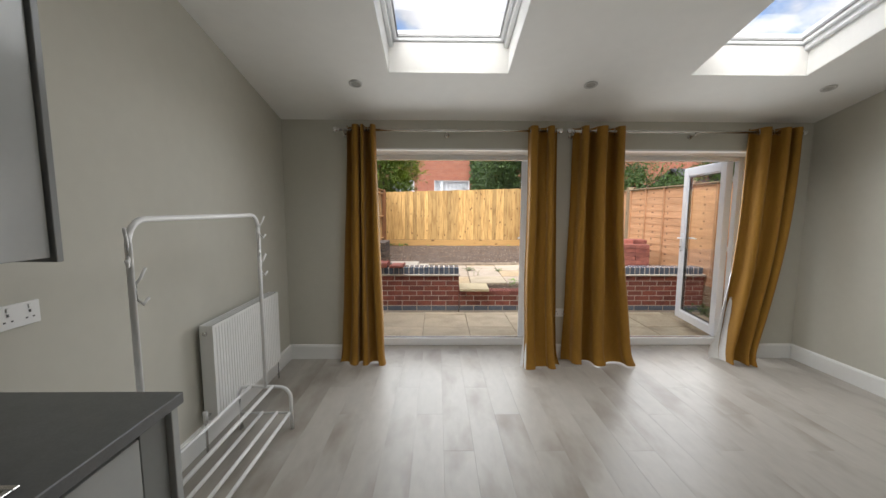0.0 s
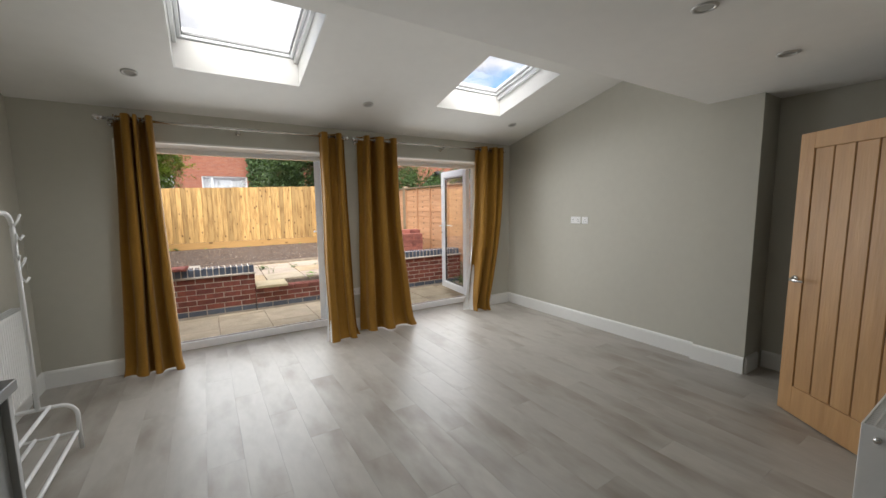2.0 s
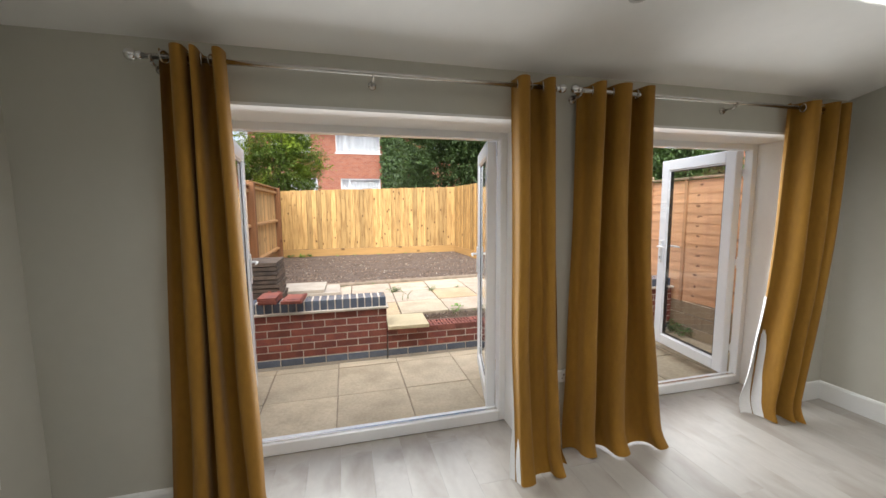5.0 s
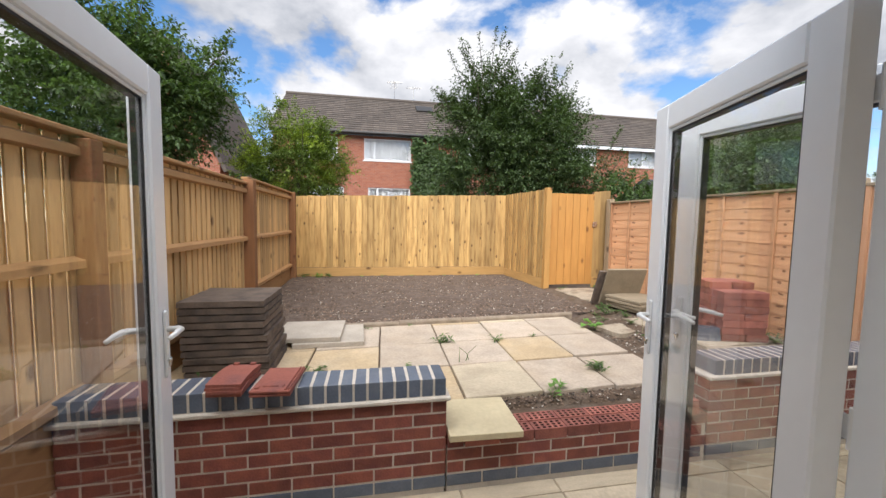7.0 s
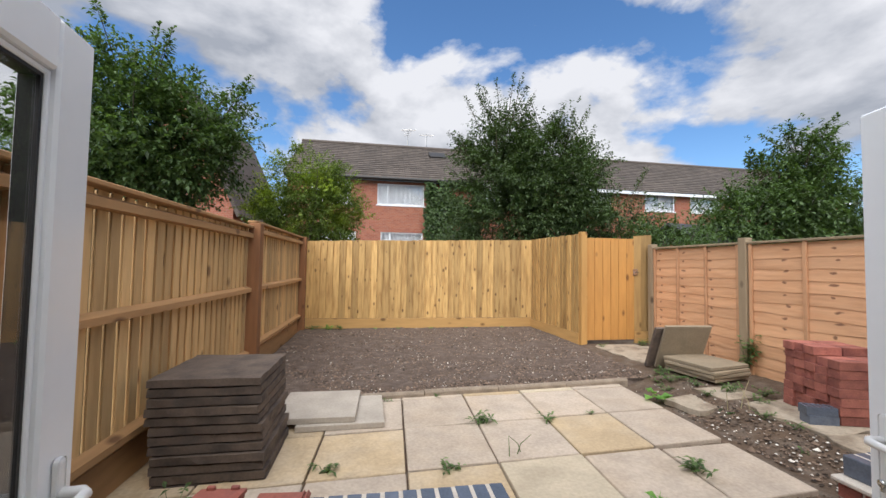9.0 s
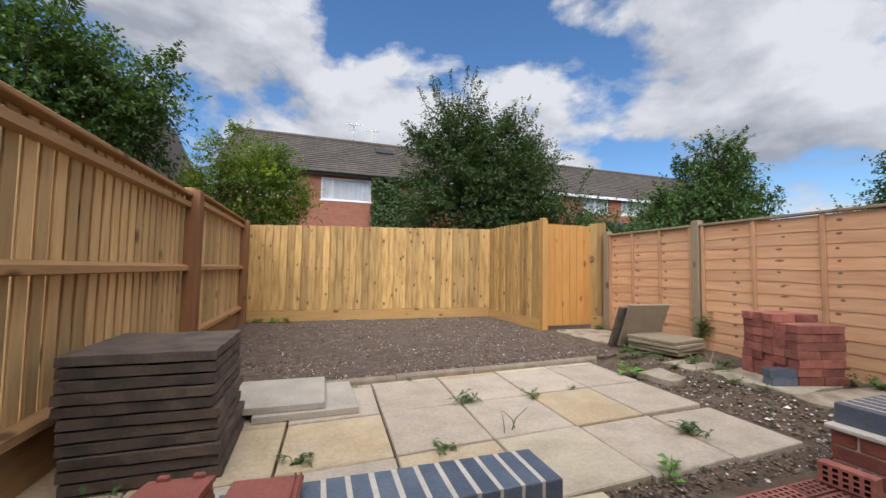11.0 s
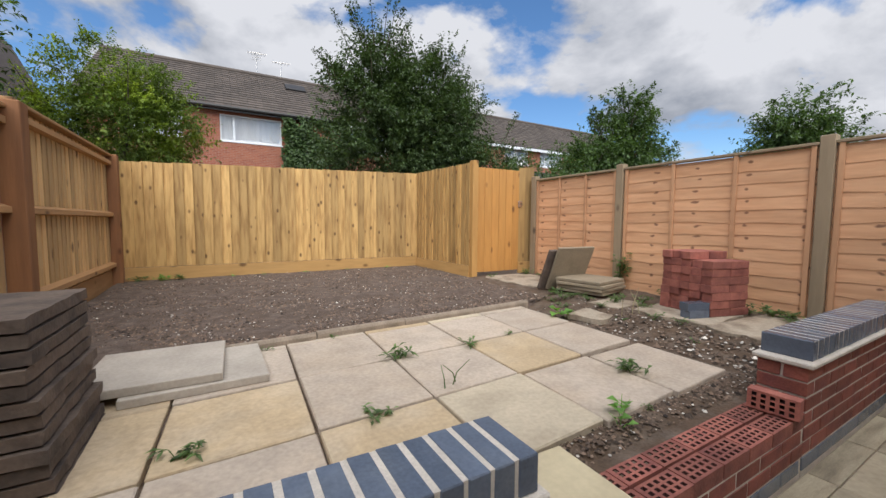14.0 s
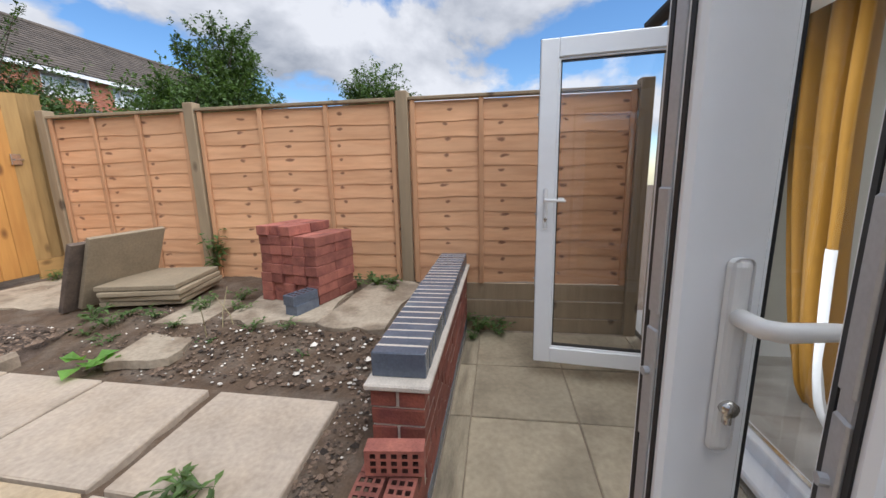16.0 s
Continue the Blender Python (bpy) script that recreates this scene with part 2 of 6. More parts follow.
DARKSL = mat("dark_brown_slab", (0.115, 0.084, 0.064), 0.9, var=0.22, scale=7, bump=0.5, bscale=50, tint=(0.055, 0.042, 0.035), tscale=6, rnd=0.12)
SLABT = mat("sandy_slab", (0.27, 0.215, 0.145), 0.88, var=0.16, scale=8, bump=0.35, bscale=60, rnd=0.1)
KERBM = mat("weathered_concrete", (0.30, 0.24, 0.18), 0.92, var=0.25, scale=9, bump=0.4, bscale=60, tint=(0.19, 0.15, 0.11), tscale=5)
FEATHER = timber("yellow_fence_board", (0.53, 0.33, 0.12), (0.28, 0.145, 0.042), 0.75, 2, True, 0.28, 22.0, 0.34, 8.0)
FEATHERB = timber("brown_fence_board", (0.60, 0.385, 0.170), (0.42, 0.245, 0.095), 0.78, 2, True, 0.24, 22.0, 0.5, 5.0)
RAILM = timber("fence_rail_wood", (0.42, 0.235, 0.10), (0.31, 0.165, 0.066), 0.78, 1, True, 0.08, 20.0)
POSTM = timber("fence_post_wood", (0.25, 0.11, 0.042), (0.15, 0.062, 0.025), 0.78, 2, True, 0.08, 16.0)
POSTG = timber("weathered_post_wood", (0.30, 0.225, 0.14), (0.21, 0.155, 0.095), 0.82, 2, True, 0.08, 16.0)
GATEM = timber("orange_gate_board", (0.52, 0.255, 0.065), (0.42, 0.185, 0.045), 0.7, 2, True, 0.08, 20.0)
WANEY = timber("orange_lap_board", (0.66, 0.37, 0.20), (0.50, 0.245, 0.115), 0.75, 1, False, 0.08, 18.0, 0.5, 5.0)


def knot_rows(m, pitch, rise, dark):
    """Dark knots where the branch whorls of the tree crossed every board, in loose upright rows."""
    n, l = m.node_tree.nodes, m.node_tree.links
    p = n["Principled BSDF"]
    old = p.inputs["Base Color"].links[0].from_socket
    tc = n.new("ShaderNodeTexCoord")
    wob = n.new("ShaderNodeTexNoise")
    wob.inputs["Scale"].default_value, wob.inputs["Detail"].default_value = 5.0, 3.0
    l.new(tc.outputs["Object"], wob.inputs["Vector"])
    ad = n.new("ShaderNodeVectorMath")
    ad.operation = "MULTIPLY_ADD"
    ad.inputs[1].default_value = (0.0, 0.22, 0.09)
    l.new(wob.outputs["Color"], ad.inputs[0])
    l.new(tc.outputs["Object"], ad.inputs[2])
    sp = n.new("ShaderNodeSeparateXYZ")
    l.new(ad.outputs[0], sp.inputs[0])
    sq = []
    for sock, per, width in (("Y", pitch, 0.026), ("Z", rise, 0.013)):
        md = n.new("ShaderNodeMath")
        md.operation = "PINGPONG"
        md.inputs[1].default_value = per / 2
        l.new(sp.outputs[sock], md.inputs[0])
        dv = n.new("ShaderNodeMath")
        dv.operation = "DIVIDE"
        dv.inputs[1].default_value = width
        l.new(md.outputs[0], dv.inputs[0])
        pw = n.new("ShaderNodeMath")
        pw.operation = "POWER"
        pw.inputs[1].default_value = 2.0
        l.new(dv.outputs[0], pw.inputs[0])
        sq.append(pw)
    sm = n.new("ShaderNodeMath")
    l.new(sq[0].outputs[0], sm.inputs[0])
    l.new(sq[1].outputs[0], sm.inputs[1])
    r = n.new("ShaderNodeMapRange")
    r.inputs["From Min"].default_value, r.inputs["From Max"].default_value = 0.35, 1.6
    r.inputs["To Min"].default_value, r.inputs["To Max"].default_value = 0.8, 0.0
    l.new(sm.outputs[0], r.inputs["Value"])
    x = n.new("ShaderNodeMix")
    x.data_type = "RGBA"
    x.inputs[7].default_value = (*dark, 1)
    l.new(r.outputs[0], x.inputs[0])
    l.new(old, x.inputs[6])
    l.new(x.outputs[2], p.inputs["Base Color"])


knot_rows(WANEY, 0.46, 0.123, (0.13, 0.05, 0.025))
BATTEN = timber("orange_batten", (0.52, 0.285, 0.15), (0.42, 0.205, 0.10), 0.75, 2, False, 0.06, 18.0)
LEAFD = mat("dark_tree_leaf", (0.058, 0.092, 0.032), 0.5, var=0.25, scale=2.0, isl=0.6, spec=0.4)
LEAFG = mat("green_tree_leaf", (0.070, 0.115, 0.038), 0.5, var=0.25, scale=2.0, isl=0.5, spec=0.4)
LEAFY = mat("yellowgreen_leaf", (0.105, 0.15, 0.036), 0.6, spec=0.3, var=0.3, scale=1.2, isl=0.5, tint=(0.25, 0.31, 0.045), tintpos=(0.50, 0.66), tscale=1.1)
LEAFW = mat("weed_leaf", (0.085, 0.14, 0.045), 0.5, var=0.25, scale=8, isl=0.4)
LEAFB = mat("bright_weed_leaf", (0.13, 0.27, 0.055), 0.45, var=0.2, scale=8, isl=0.3)


def let_light_through(m, share, gain):
    """Thin leaves: part of the light that falls on them comes out on the far side, yellower."""
    n, l = m.node_tree.nodes, m.node_tree.links
    p, out = n["Principled BSDF"], n["Material Output"]
    g = n.new("ShaderNodeVectorMath")
    g.operation = "MULTIPLY"
    g.inputs[1].default_value = (1.25 * gain, 1.35 * gain, 0.6 * gain)
    l.new(p.inputs["Base Color"].links[0].from_socket, g.inputs[0])
    tr = n.new("ShaderNodeBsdfTranslucent")
    l.new(g.outputs[0], tr.inputs["Color"])
    mx = n.new("ShaderNodeMixShader")
    mx.inputs[0].default_value = share
    l.new(p.outputs[0], mx.inputs[1])
    l.new(tr.outputs[0], mx.inputs[2])
    l.new(mx.outputs[0], out.inputs["Surface"])


for leafy, share in ((LEAFD, 0.2), (LEAFG, 0.28), (LEAFY, 0.35), (LEAFW, 0.35), (LEAFB, 0.35)):
    let_light_through(leafy, share, 1.5)
DRY = mat("dry_stalk", (0.35, 0.30, 0.17), 0.8, var=0.2, isl=0.3)
BARK = mat("bark", (0.09, 0.07, 0.05), 0.9, var=0.3, scale=8, bump=0.6, bscale=30)
ROOFT = mat("brown_roof_tile", (0.088, 0.070, 0.058), 0.85, var=0.2, scale=0.8, isl=0.22, bump=0.3, bscale=20, tint=(0.075, 0.06, 0.05), tscale=0.6)
DARKW = mat("dark_fascia", (0.03, 0.028, 0.027), 0.5)
# net curtain, its colour paled to give the panes their sky reflection
CURTW = mat("net_curtain_with_sky_reflection", (0.82, 0.84, 0.86), 0.7, var=0.10, scale=1.5, stretch=(3, 1, 0.3))
FELT = mat("grey_roof_felt", (0.05, 0.05, 0.055), 0.9, var=0.2, bump=0.3)


def wall_brick(name, base, dark, mort):
    """Far brickwork, as a brick pattern at true size."""
    m = mat(name, base, 0.88, var=0.1, scale=1.2)
    n, l = m.node_tree.nodes, m.node_tree.links
    p = n["Principled BSDF"]
    tc = n.new("ShaderNodeTexCoord")
    mp = n.new("ShaderNodeMapping")
    mp.inputs["Rotation"].default_value = (radians(90), 0, 0)
    l.new(tc.outputs["Object"], mp.inputs["Vector"])
    b = n.new("ShaderNodeTexBrick")
    b.inputs["Color1"].default_value, b.inputs["Color2"].default_value, b.inputs["Mortar"].default_value = (*base, 1), (*dark, 1), (*mort, 1)
    b.inputs["Scale"].default_value = 1.0
    b.inputs["Mortar Size"].default_value = 0.006
    b.inputs["Brick Width"].default_value, b.inputs["Row Height"].default_value = 0.225, 0.075
    l.new(mp.outputs[0], b.inputs["Vector"])
    l.new(b.outputs["Color"], p.inputs["Base Color"])
    return m


HBRICK = wall_brick("house_brickwork", (0.37, 0.125, 0.068), (0.28, 0.085, 0.05), (0.36, 0.25, 0.19))

# ---- mesh helpers ----


def box(bm, x0, y0, z0, x1, y1, z1, bevel=0.0, seg=1, m=None):
    """A box between two corners, with its edges rounded."""
    r = bmesh.ops.create_cube(bm, size=1)
    bmesh.ops.transform(bm, matrix=Matrix.Translation(((x0 + x1) / 2, (y0 + y1) / 2, (z0 + z1) / 2)) @ Matrix.Diagonal((abs(x1 - x0), abs(y1 - y0), abs(z1 - z0), 1)), verts=r["verts"])
    vs = r["verts"]
    if bevel:
        es = list({e for v in vs for e in v.link_edges})
        g = bmesh.ops.bevel(bm, geom=es, offset=bevel, segments=seg, affect="EDGES", profile=0.5)
        vs = [v for v in g["verts"]]
    if m is not None:
        bmesh.ops.transform(bm, matrix=m, verts=vs)
    return vs


def tube(bm, pts, r, sides=10, closed_ends=True):
    """A round bar along a line of points; r may be one radius or one for each point."""
    pts = [Vector(p) for p in pts]
    rs = r if isinstance(r, (list, tuple)) else [r] * len(pts)
    rings = []
    up = Vector((0, 0, 1))
    for i, p in enumerate(pts):
        d = (pts[min(i + 1, len(pts) - 1)] - pts[max(i - 1, 0)]).normalized()
        a = d.cross(up)
        if a.length < 0.05:
            a = d.cross(Vector((1, 0, 0)))
        a.normalize()
        b = a.cross(d).normalized()
        rings.append([bm.verts.new(p + rs[i] * (math.cos(2 * math.pi * k / sides) * a + math.sin(2 * math.pi * k / sides) * b)) for k in range(sides)])
    for q, w in zip(rings, rings[1:]):
        for k in range(sides):
            bm.faces.new((q[k], q[(k + 1) % sides], w[(k + 1) % sides], w[k]))
    if closed_ends:
        bm.faces.new(rings[0][::-1])
        bm.faces.new(rings[-1])


def arc_pts(c, r, a0, a1, n, u, v):
    c, u, v = Vector(c), Vector(u), Vector(v)
    return [c + r * (math.cos(a0 + (a1 - a0) * i / n) * u + math.sin(a0 + (a1 - a0) * i / n) * v) for i in range(n + 1)]


def prism(bm, outline, y0, y1, axis="y"):
    """An outline of (a, b) pairs pushed through from y0 to y1 along an axis."""
    def at(a, b, d):
        return {"y": (a, d, b), "x": (d, a, b), "z": (a, b, d)}[axis]
    f = [bm.verts.new(at(a, b, y0)) for a, b in outline]
    g = [bm.verts.new(at(a, b, y1)) for a, b in outline]
    k = len(f)
    bm.faces.new(f)
    bm.faces.new(g[::-1])
    for i in range(k):
        bm.faces.new((f[i], f[(i + 1) % k], g[(i + 1) % k], g[i]))
    return f + g


def mesh_of(bm, name, material, smooth=False):
    bmesh.ops.recalc_face_normals(bm, faces=bm.faces[:])
    me = bpy.data.meshes.new(name)
    bm.to_mesh(me)
    bm.free()
    for mm in material if isinstance(material, (list, tuple)) else [material]:
        me.materials.append(mm)
    if smooth:
        me.polygons.foreach_set("use_smooth", [True] * len(me.polygons))
    return me


def part(name, bm, material, parent=None, label="", smooth=False):
    """Links a bmesh as one mesh object, under a thing or a part."""
    ob = new(name, mesh_of(bm, name, material, smooth))
    ob.parent = parent
    return tagged(ob, label)


def piece(name, me, parent, m):
    """One of many alike pieces that share a mesh."""
    ob = new(name, me)
    ob.parent = parent
    ob.matrix_basis = m
    return ob


def thing(name, label, category, x=0, y=0, z=0, rz=0, group="", kind=""):
    ob = new(name)
    ob.empty_display_size = 0.1
    ob.matrix_basis = pose(x, y, z, 0, 0, rz)
    return tagged(ob, label, category, group, kind)


def structure(name, bm, material, label="", category="", smooth=False):
    ob = new(name, mesh_of(bm, name, material, smooth))
    return tagged(ob, label, category, "", "structure")


def boxmesh(name, sx, sy, sz, material, bevel=0.004, jitter=0.0, seed=0):
    """A shared mesh: a box centred on its base, slightly uneven."""
    bm = bmesh.new()
    box(bm, -sx / 2, -sy / 2, 0, sx / 2, sy / 2, sz, bevel)
    rng = random.Random(seed)
    if jitter:
        for v in bm.verts:
            v.co += Vector([rng.uniform(-jitter, jitter) for _ in range(3)])
    return mesh_of(bm, name, material)


def soup(name, verts, faces, material, parent=None, label="", smooth=False):
    me = bpy.data.meshes.new(name)
    me.from_pydata(verts, [], faces)
    me.materials.append(material)
    if smooth:
        me.polygons.foreach_set("use_smooth", [True] * len(me.polygons))
    ob = new(name, me)
    ob.parent = parent
    return tagged(ob, label)

# ---- room: large structure ----
XL, XR, YD, YO, YS = -1.315, 3.84, 3.85, 4.29, -3.2
D1, D2 = (-0.70, 1.22), (1.60, 3.49)
HEAD = 2.07
FZ = -0.03
CW = 2.335
SL = 0.243
YR, ZR = 2.0, CW + SL * (YD - 2.0)
YF, ZF = 1.2, 2.33

bm = bmesh.new()
box(bm, XL - 0.3, YS - 0.2, -0.30, XR + 0.9, YO, FZ - 0.012)
floor = structure("floor", bm, JOINT, "grey oak laminate floor in long planks", "floor")

bm = bmesh.new()
ztop = 2.62
for x0, x1, z0, z1 in ((XL - 0.3, D1[0], -0.4, ztop), (D1[1], D2[0], -0.4, ztop), (D2[1], XR + 0.3, -0.4, ztop), (D1[0], D1[1], HEAD, ztop), (D2[0], D2[1], HEAD, ztop)):
    box(bm, x0, YD, z0, x1, YO, z1)
bmesh.ops.remove_doubles(bm, verts=bm.verts[:], dist=0.0005)
structure("wall_north", bm, WALL, "grey painted wall with two wide door openings", "wall")
for i, (a, b) in enumerate((D1, D2)):
    bm = bmesh.new()
    box(bm, a - 0.001, YD - 0.004, HEAD - 0.012, b + 0.001, 4.22, HEAD + 0.004)
    box(bm, a - 0.004, YD - 0.003, FZ, a + 0.012, 4.22, HEAD - 0.013)
    box(bm, b - 0.012, YD - 0.003, FZ, b + 0.004, 4.22, HEAD - 0.013)
    structure("trim", bm, GLOSSW, "white painted plaster reveal of the door opening", "trim")
bm = bmesh.new()
box(bm, XL - 0.3, YS - 0.2, -0.3, XL, YD, 3.2)
structure("wall_west", bm, WALL, "plain warm grey painted side wall", "wall")
bm = bmesh.new()
box(bm, XR, 1.2, -0.3, XR + 0.3, YD, 3.2)
box(bm, XR - 0.04, 0.79, -0.3, XR + 0.3, 1.2, 3.2)
structure("wall_east", bm, WALL, "plain warm grey painted side wall with a nib", "wall")
bm = bmesh.new()
box(bm, XR + 0.30, YS - 0.2, -0.3, XR + 0.6, 0.79, 3.2)
box(bm, XR + 0.22, 0.79, -0.3, XR + 0.6, 1.1, 3.2)
structure("wall_recess", bm, WALL, "grey painted recessed wall", "wall")
bm = bmesh.new()
box(bm, XL - 0.3, YS - 0.2, -0.3, XR + 0.6, YS, 3.2)
structure("wall_south", bm, WALL, "plain grey painted end wall", "wall")

V1, V2, VY = (-0.195, 0.715), (2.11, 3.01), (2.187, 3.105)


def zc(y):
    return CW + SL * (YD - y)


# sloping ceiling with the two roof-window openings, then a fall to the flat ceiling
bm = bmesh.new()


def slab(x0, x1, y0, y1):
    vs = box(bm, x0, y0, 0, x1, y1, 0.22)
    for v in vs:
        v.co.z += zc(v.co.y)


xa, xb = XL - 0.25, XR + 0.25
slab(xa, xb, VY[1], YD + 0.35)
slab(xa, xb, YR, VY[0])
for a, b in ((xa, V1[0]), (V1[1], V2[0]), (V2[1], xb)):
    slab(a, b, VY[0], VY[1])
prism(bm, [(YR, ZR), (YR, ZR + 0.22), (YF - 0.1, ZF + 0.3), (YF, ZF)], xa, xb, "x")
box(bm, xa, YS - 0.2, ZF, XR + 0.6, YF - 0.001, ZF + 0.25)
structure("ceiling", bm, CEIL, "white painted ceiling that slopes up to a low ridge", "ceiling")

# shafts and roof windows


def roof_window(x0, x1):
    t = thing("skylight", "white framed roof window in a sloping ceiling", "skylight", kind="structure")
    tilt = math.atan(SL)
    cy, cx = (VY[0] + VY[1]) / 2, (x0 + x1) / 2
    t.matrix_basis = pose(cx, cy, zc(cy), -math.degrees(tilt), 0, 0)
    w, h = (x1 - x0) / 2, (VY[1] - VY[0]) / 2 / math.cos(tilt)
    D = 0.28
    w, h = w - 0.003, h - 0.003
    bm = bmesh.new()
    for a in ((-w - 0.05, -h - 0.05, w + 0.05, -h), (-w - 0.05, h, w + 0.05, h + 0.05), (-w - 0.05, -h, -w, h), (w, -h, w + 0.05, h)):
        box(bm, a[0], a[1], 0.004, a[2], a[3], D + 0.02)
    part("shaft", bm, GLOSSW, t, "white painted lining of the shaft")
    bm = bmesh.new()
    fw = 0.034
    for a in ((-w, -h, w, -h + fw), (-w, h - fw, w, h), (-w, -h + fw, -w + fw, h - fw), (w - fw, -h + fw, w, h - fw)):
        box(bm, *a[:2], D - 0.10, *a[2:], D + 0.02, 0.006)
    part("frame", bm, UPVC, t)
    bm = bmesh.new()
    g = 0.030
    for a in ((-w + fw, -h + fw, w - fw, -h + fw + g), (-w + fw, h - fw - g, w - fw, h - fw), (-w + fw, -h + fw + g, -w + fw + g, h - fw - g), (w - fw - g, -h + fw + g, w - fw, h - fw - g)):
        box(bm, *a[:2], D - 0.06, *a[2:], D + 0.03, 0.006)
    sash = part("sash", bm, UPVC, t)
    bm = bmesh.new()
    for a in ((-w + fw + g, -h + fw + g, w - fw - g, -h + fw + g + 0.008), (-w + fw + g, h - fw - g - 0.008, w - fw - g, h - fw - g), (-w + fw + g, -h + fw + g, -w + fw + g + 0.008, h - fw - g), (w - fw - g - 0.008, -h + fw + g, w - fw - g, h - fw - g)):
        box(bm, *a[:2], D - 0.035, *a[2:], D - 0.01)
    part("gasket", bm, mat("grey_rubber", (0.25, 0.25, 0.25), 0.6), sash)
    bm = bmesh.new()
    box(bm, -w + fw + g, -h + fw + g, D - 0.02, w - fw - g, h - fw - g, D - 0.014)
    pane = part("pane", bm, GLASS, sash)
    pane.visible_shadow = False
    return t


roof_window(*V1)
roof_window(*V2)

# ---- garden: large structure ----
ZP, ZU, ZG = -0.07, 0.305, 0.35
RW0, RW1 = 5.715, 5.925
bm = bmesh.new()
box(bm, -60, -40, -2.0, 60, 95, -0.9)
for x0, y0, x1, y1, z1 in ((-1.9, YO, 4.6, RW0 + 0.05, ZP - 0.016), (-60, RW1 - 0.05, 60, 95, ZU - 0.055)):
    box(bm, x0, y0, -1.9, x1, y1, z1)
structure("ground", bm, SOIL, "brown earth of the garden", "ground")

# gravelled upper bed
bm = bmesh.new()
nx, ny = 70, 54
grid = []
for j in range(ny + 1):
    row = []
    for i in range(nx + 1):
        x, y = -1.42 + 4.9 * i / nx, 7.72 + 3.85 * j / ny
        e = min(1.0, (y - 7.85 - 0.07 * x) / 0.25)
        z = ZG - 0.045 + 0.045 * max(0.0, e) + 0.012 * noise.noise((x * 3, y * 3, 0)) + 0.008 * noise.noise((x * 14, y * 14, 5)) + 0.03 * max(0, (y - 9) / 2.5)
        if x > 3.0:
            z -= 0.06 * (x - 3.0) / 0.4
        ya = y + 0.07 * x * (1 - j / ny)
        if ya < 7.925 + 0.066 * (x + 0.36) and x > -0.4:
            z = ZU - 0.06
        row.append(bm.verts.new((x, ya, z)))
    grid.append(row)
for j in range(ny):
    for i in range(nx):
        bm.faces.new((grid[j][i], grid[j][i + 1], grid[j + 1][i + 1], grid[j + 1][i]))
structure("gravel_bed", bm, GRAVEL, "level bed of earthy brown gravel", "ground", True)

# weedy soil strips beside the paving
bm = bmesh.new()
nx, ny = 60, 80
grid = []
for j in range(ny + 1):
    row = []
    for i in range(nx + 1):
        x, y = -1.45 + 5.75 * i / nx, 5.9 + 3.95 * j / ny
        z = ZU - 0.032 + 0.014 * noise.noise((x * 4, y * 4, 1)) + 0.012 * noise.noise((x * 17, y * 17, 3))
        if y < 6.02 and 0.4 < x < 2.4:
            z -= 0.09 * (6.02 - y) / 0.12
        if x > 2.75:
            z += 0.09 * min(1.0, (x - 2.75) / 0.35) * min(1.0, max(0.0, (y - 5.95) / 0.25))
        row.append(bm.verts.new((x, y, z)))
    grid.append(row)
for j in range(ny):
    for i in range(nx):
        bm.faces.new((grid[j][i], grid[j][i + 1], grid[j + 1][i + 1], grid[j + 1][i]))
structure("soil_bed", bm, SOIL, "rough brown soil with stones beside the paving", "ground", True)

# ---- doors to the garden ----


def lever(parent, x, y, z, side, toward):
    """A white lever handle on its long plate, on the face towards side (-1 or 1 in y), pointing along x."""
    bm = bmesh.new()
    box(bm, x - 0.014, y, z - 0.15, x + 0.014, y + side * 0.012, z + 0.10, 0.010, 3)
    plate = part("handle_plate", bm, PLASTIC, parent)
    bm = bmesh.new()
    pts = [(x, y + side * 0.010, z + 0.03), (x, y + side * 0.045, z + 0.03), (x + toward * 0.012, y + side * 0.056, z + 0.03), (x + toward * 0.06, y + side * 0.058, z + 0.03), (x + toward * 0.115, y + side * 0.055, z + 0.027)]
    tube(bm, pts, [0.011, 0.011, 0.011, 0.010, 0.008], 10)
    part("lever", bm, PLASTIC, plate, "", True)
    bm = bmesh.new()
    tube(bm, [(x, y + side * 0.008, z - 0.085), (x, y + side * 0.020, z - 0.085)], 0.010, 12)
    box(bm, x - 0.005, y + side * 0.005, z - 0.108, x + 0.005, y + side * 0.019, z - 0.088, 0.003)
    part("lock_cylinder", bm, STEEL, plate, "steel euro lock cylinder", True)


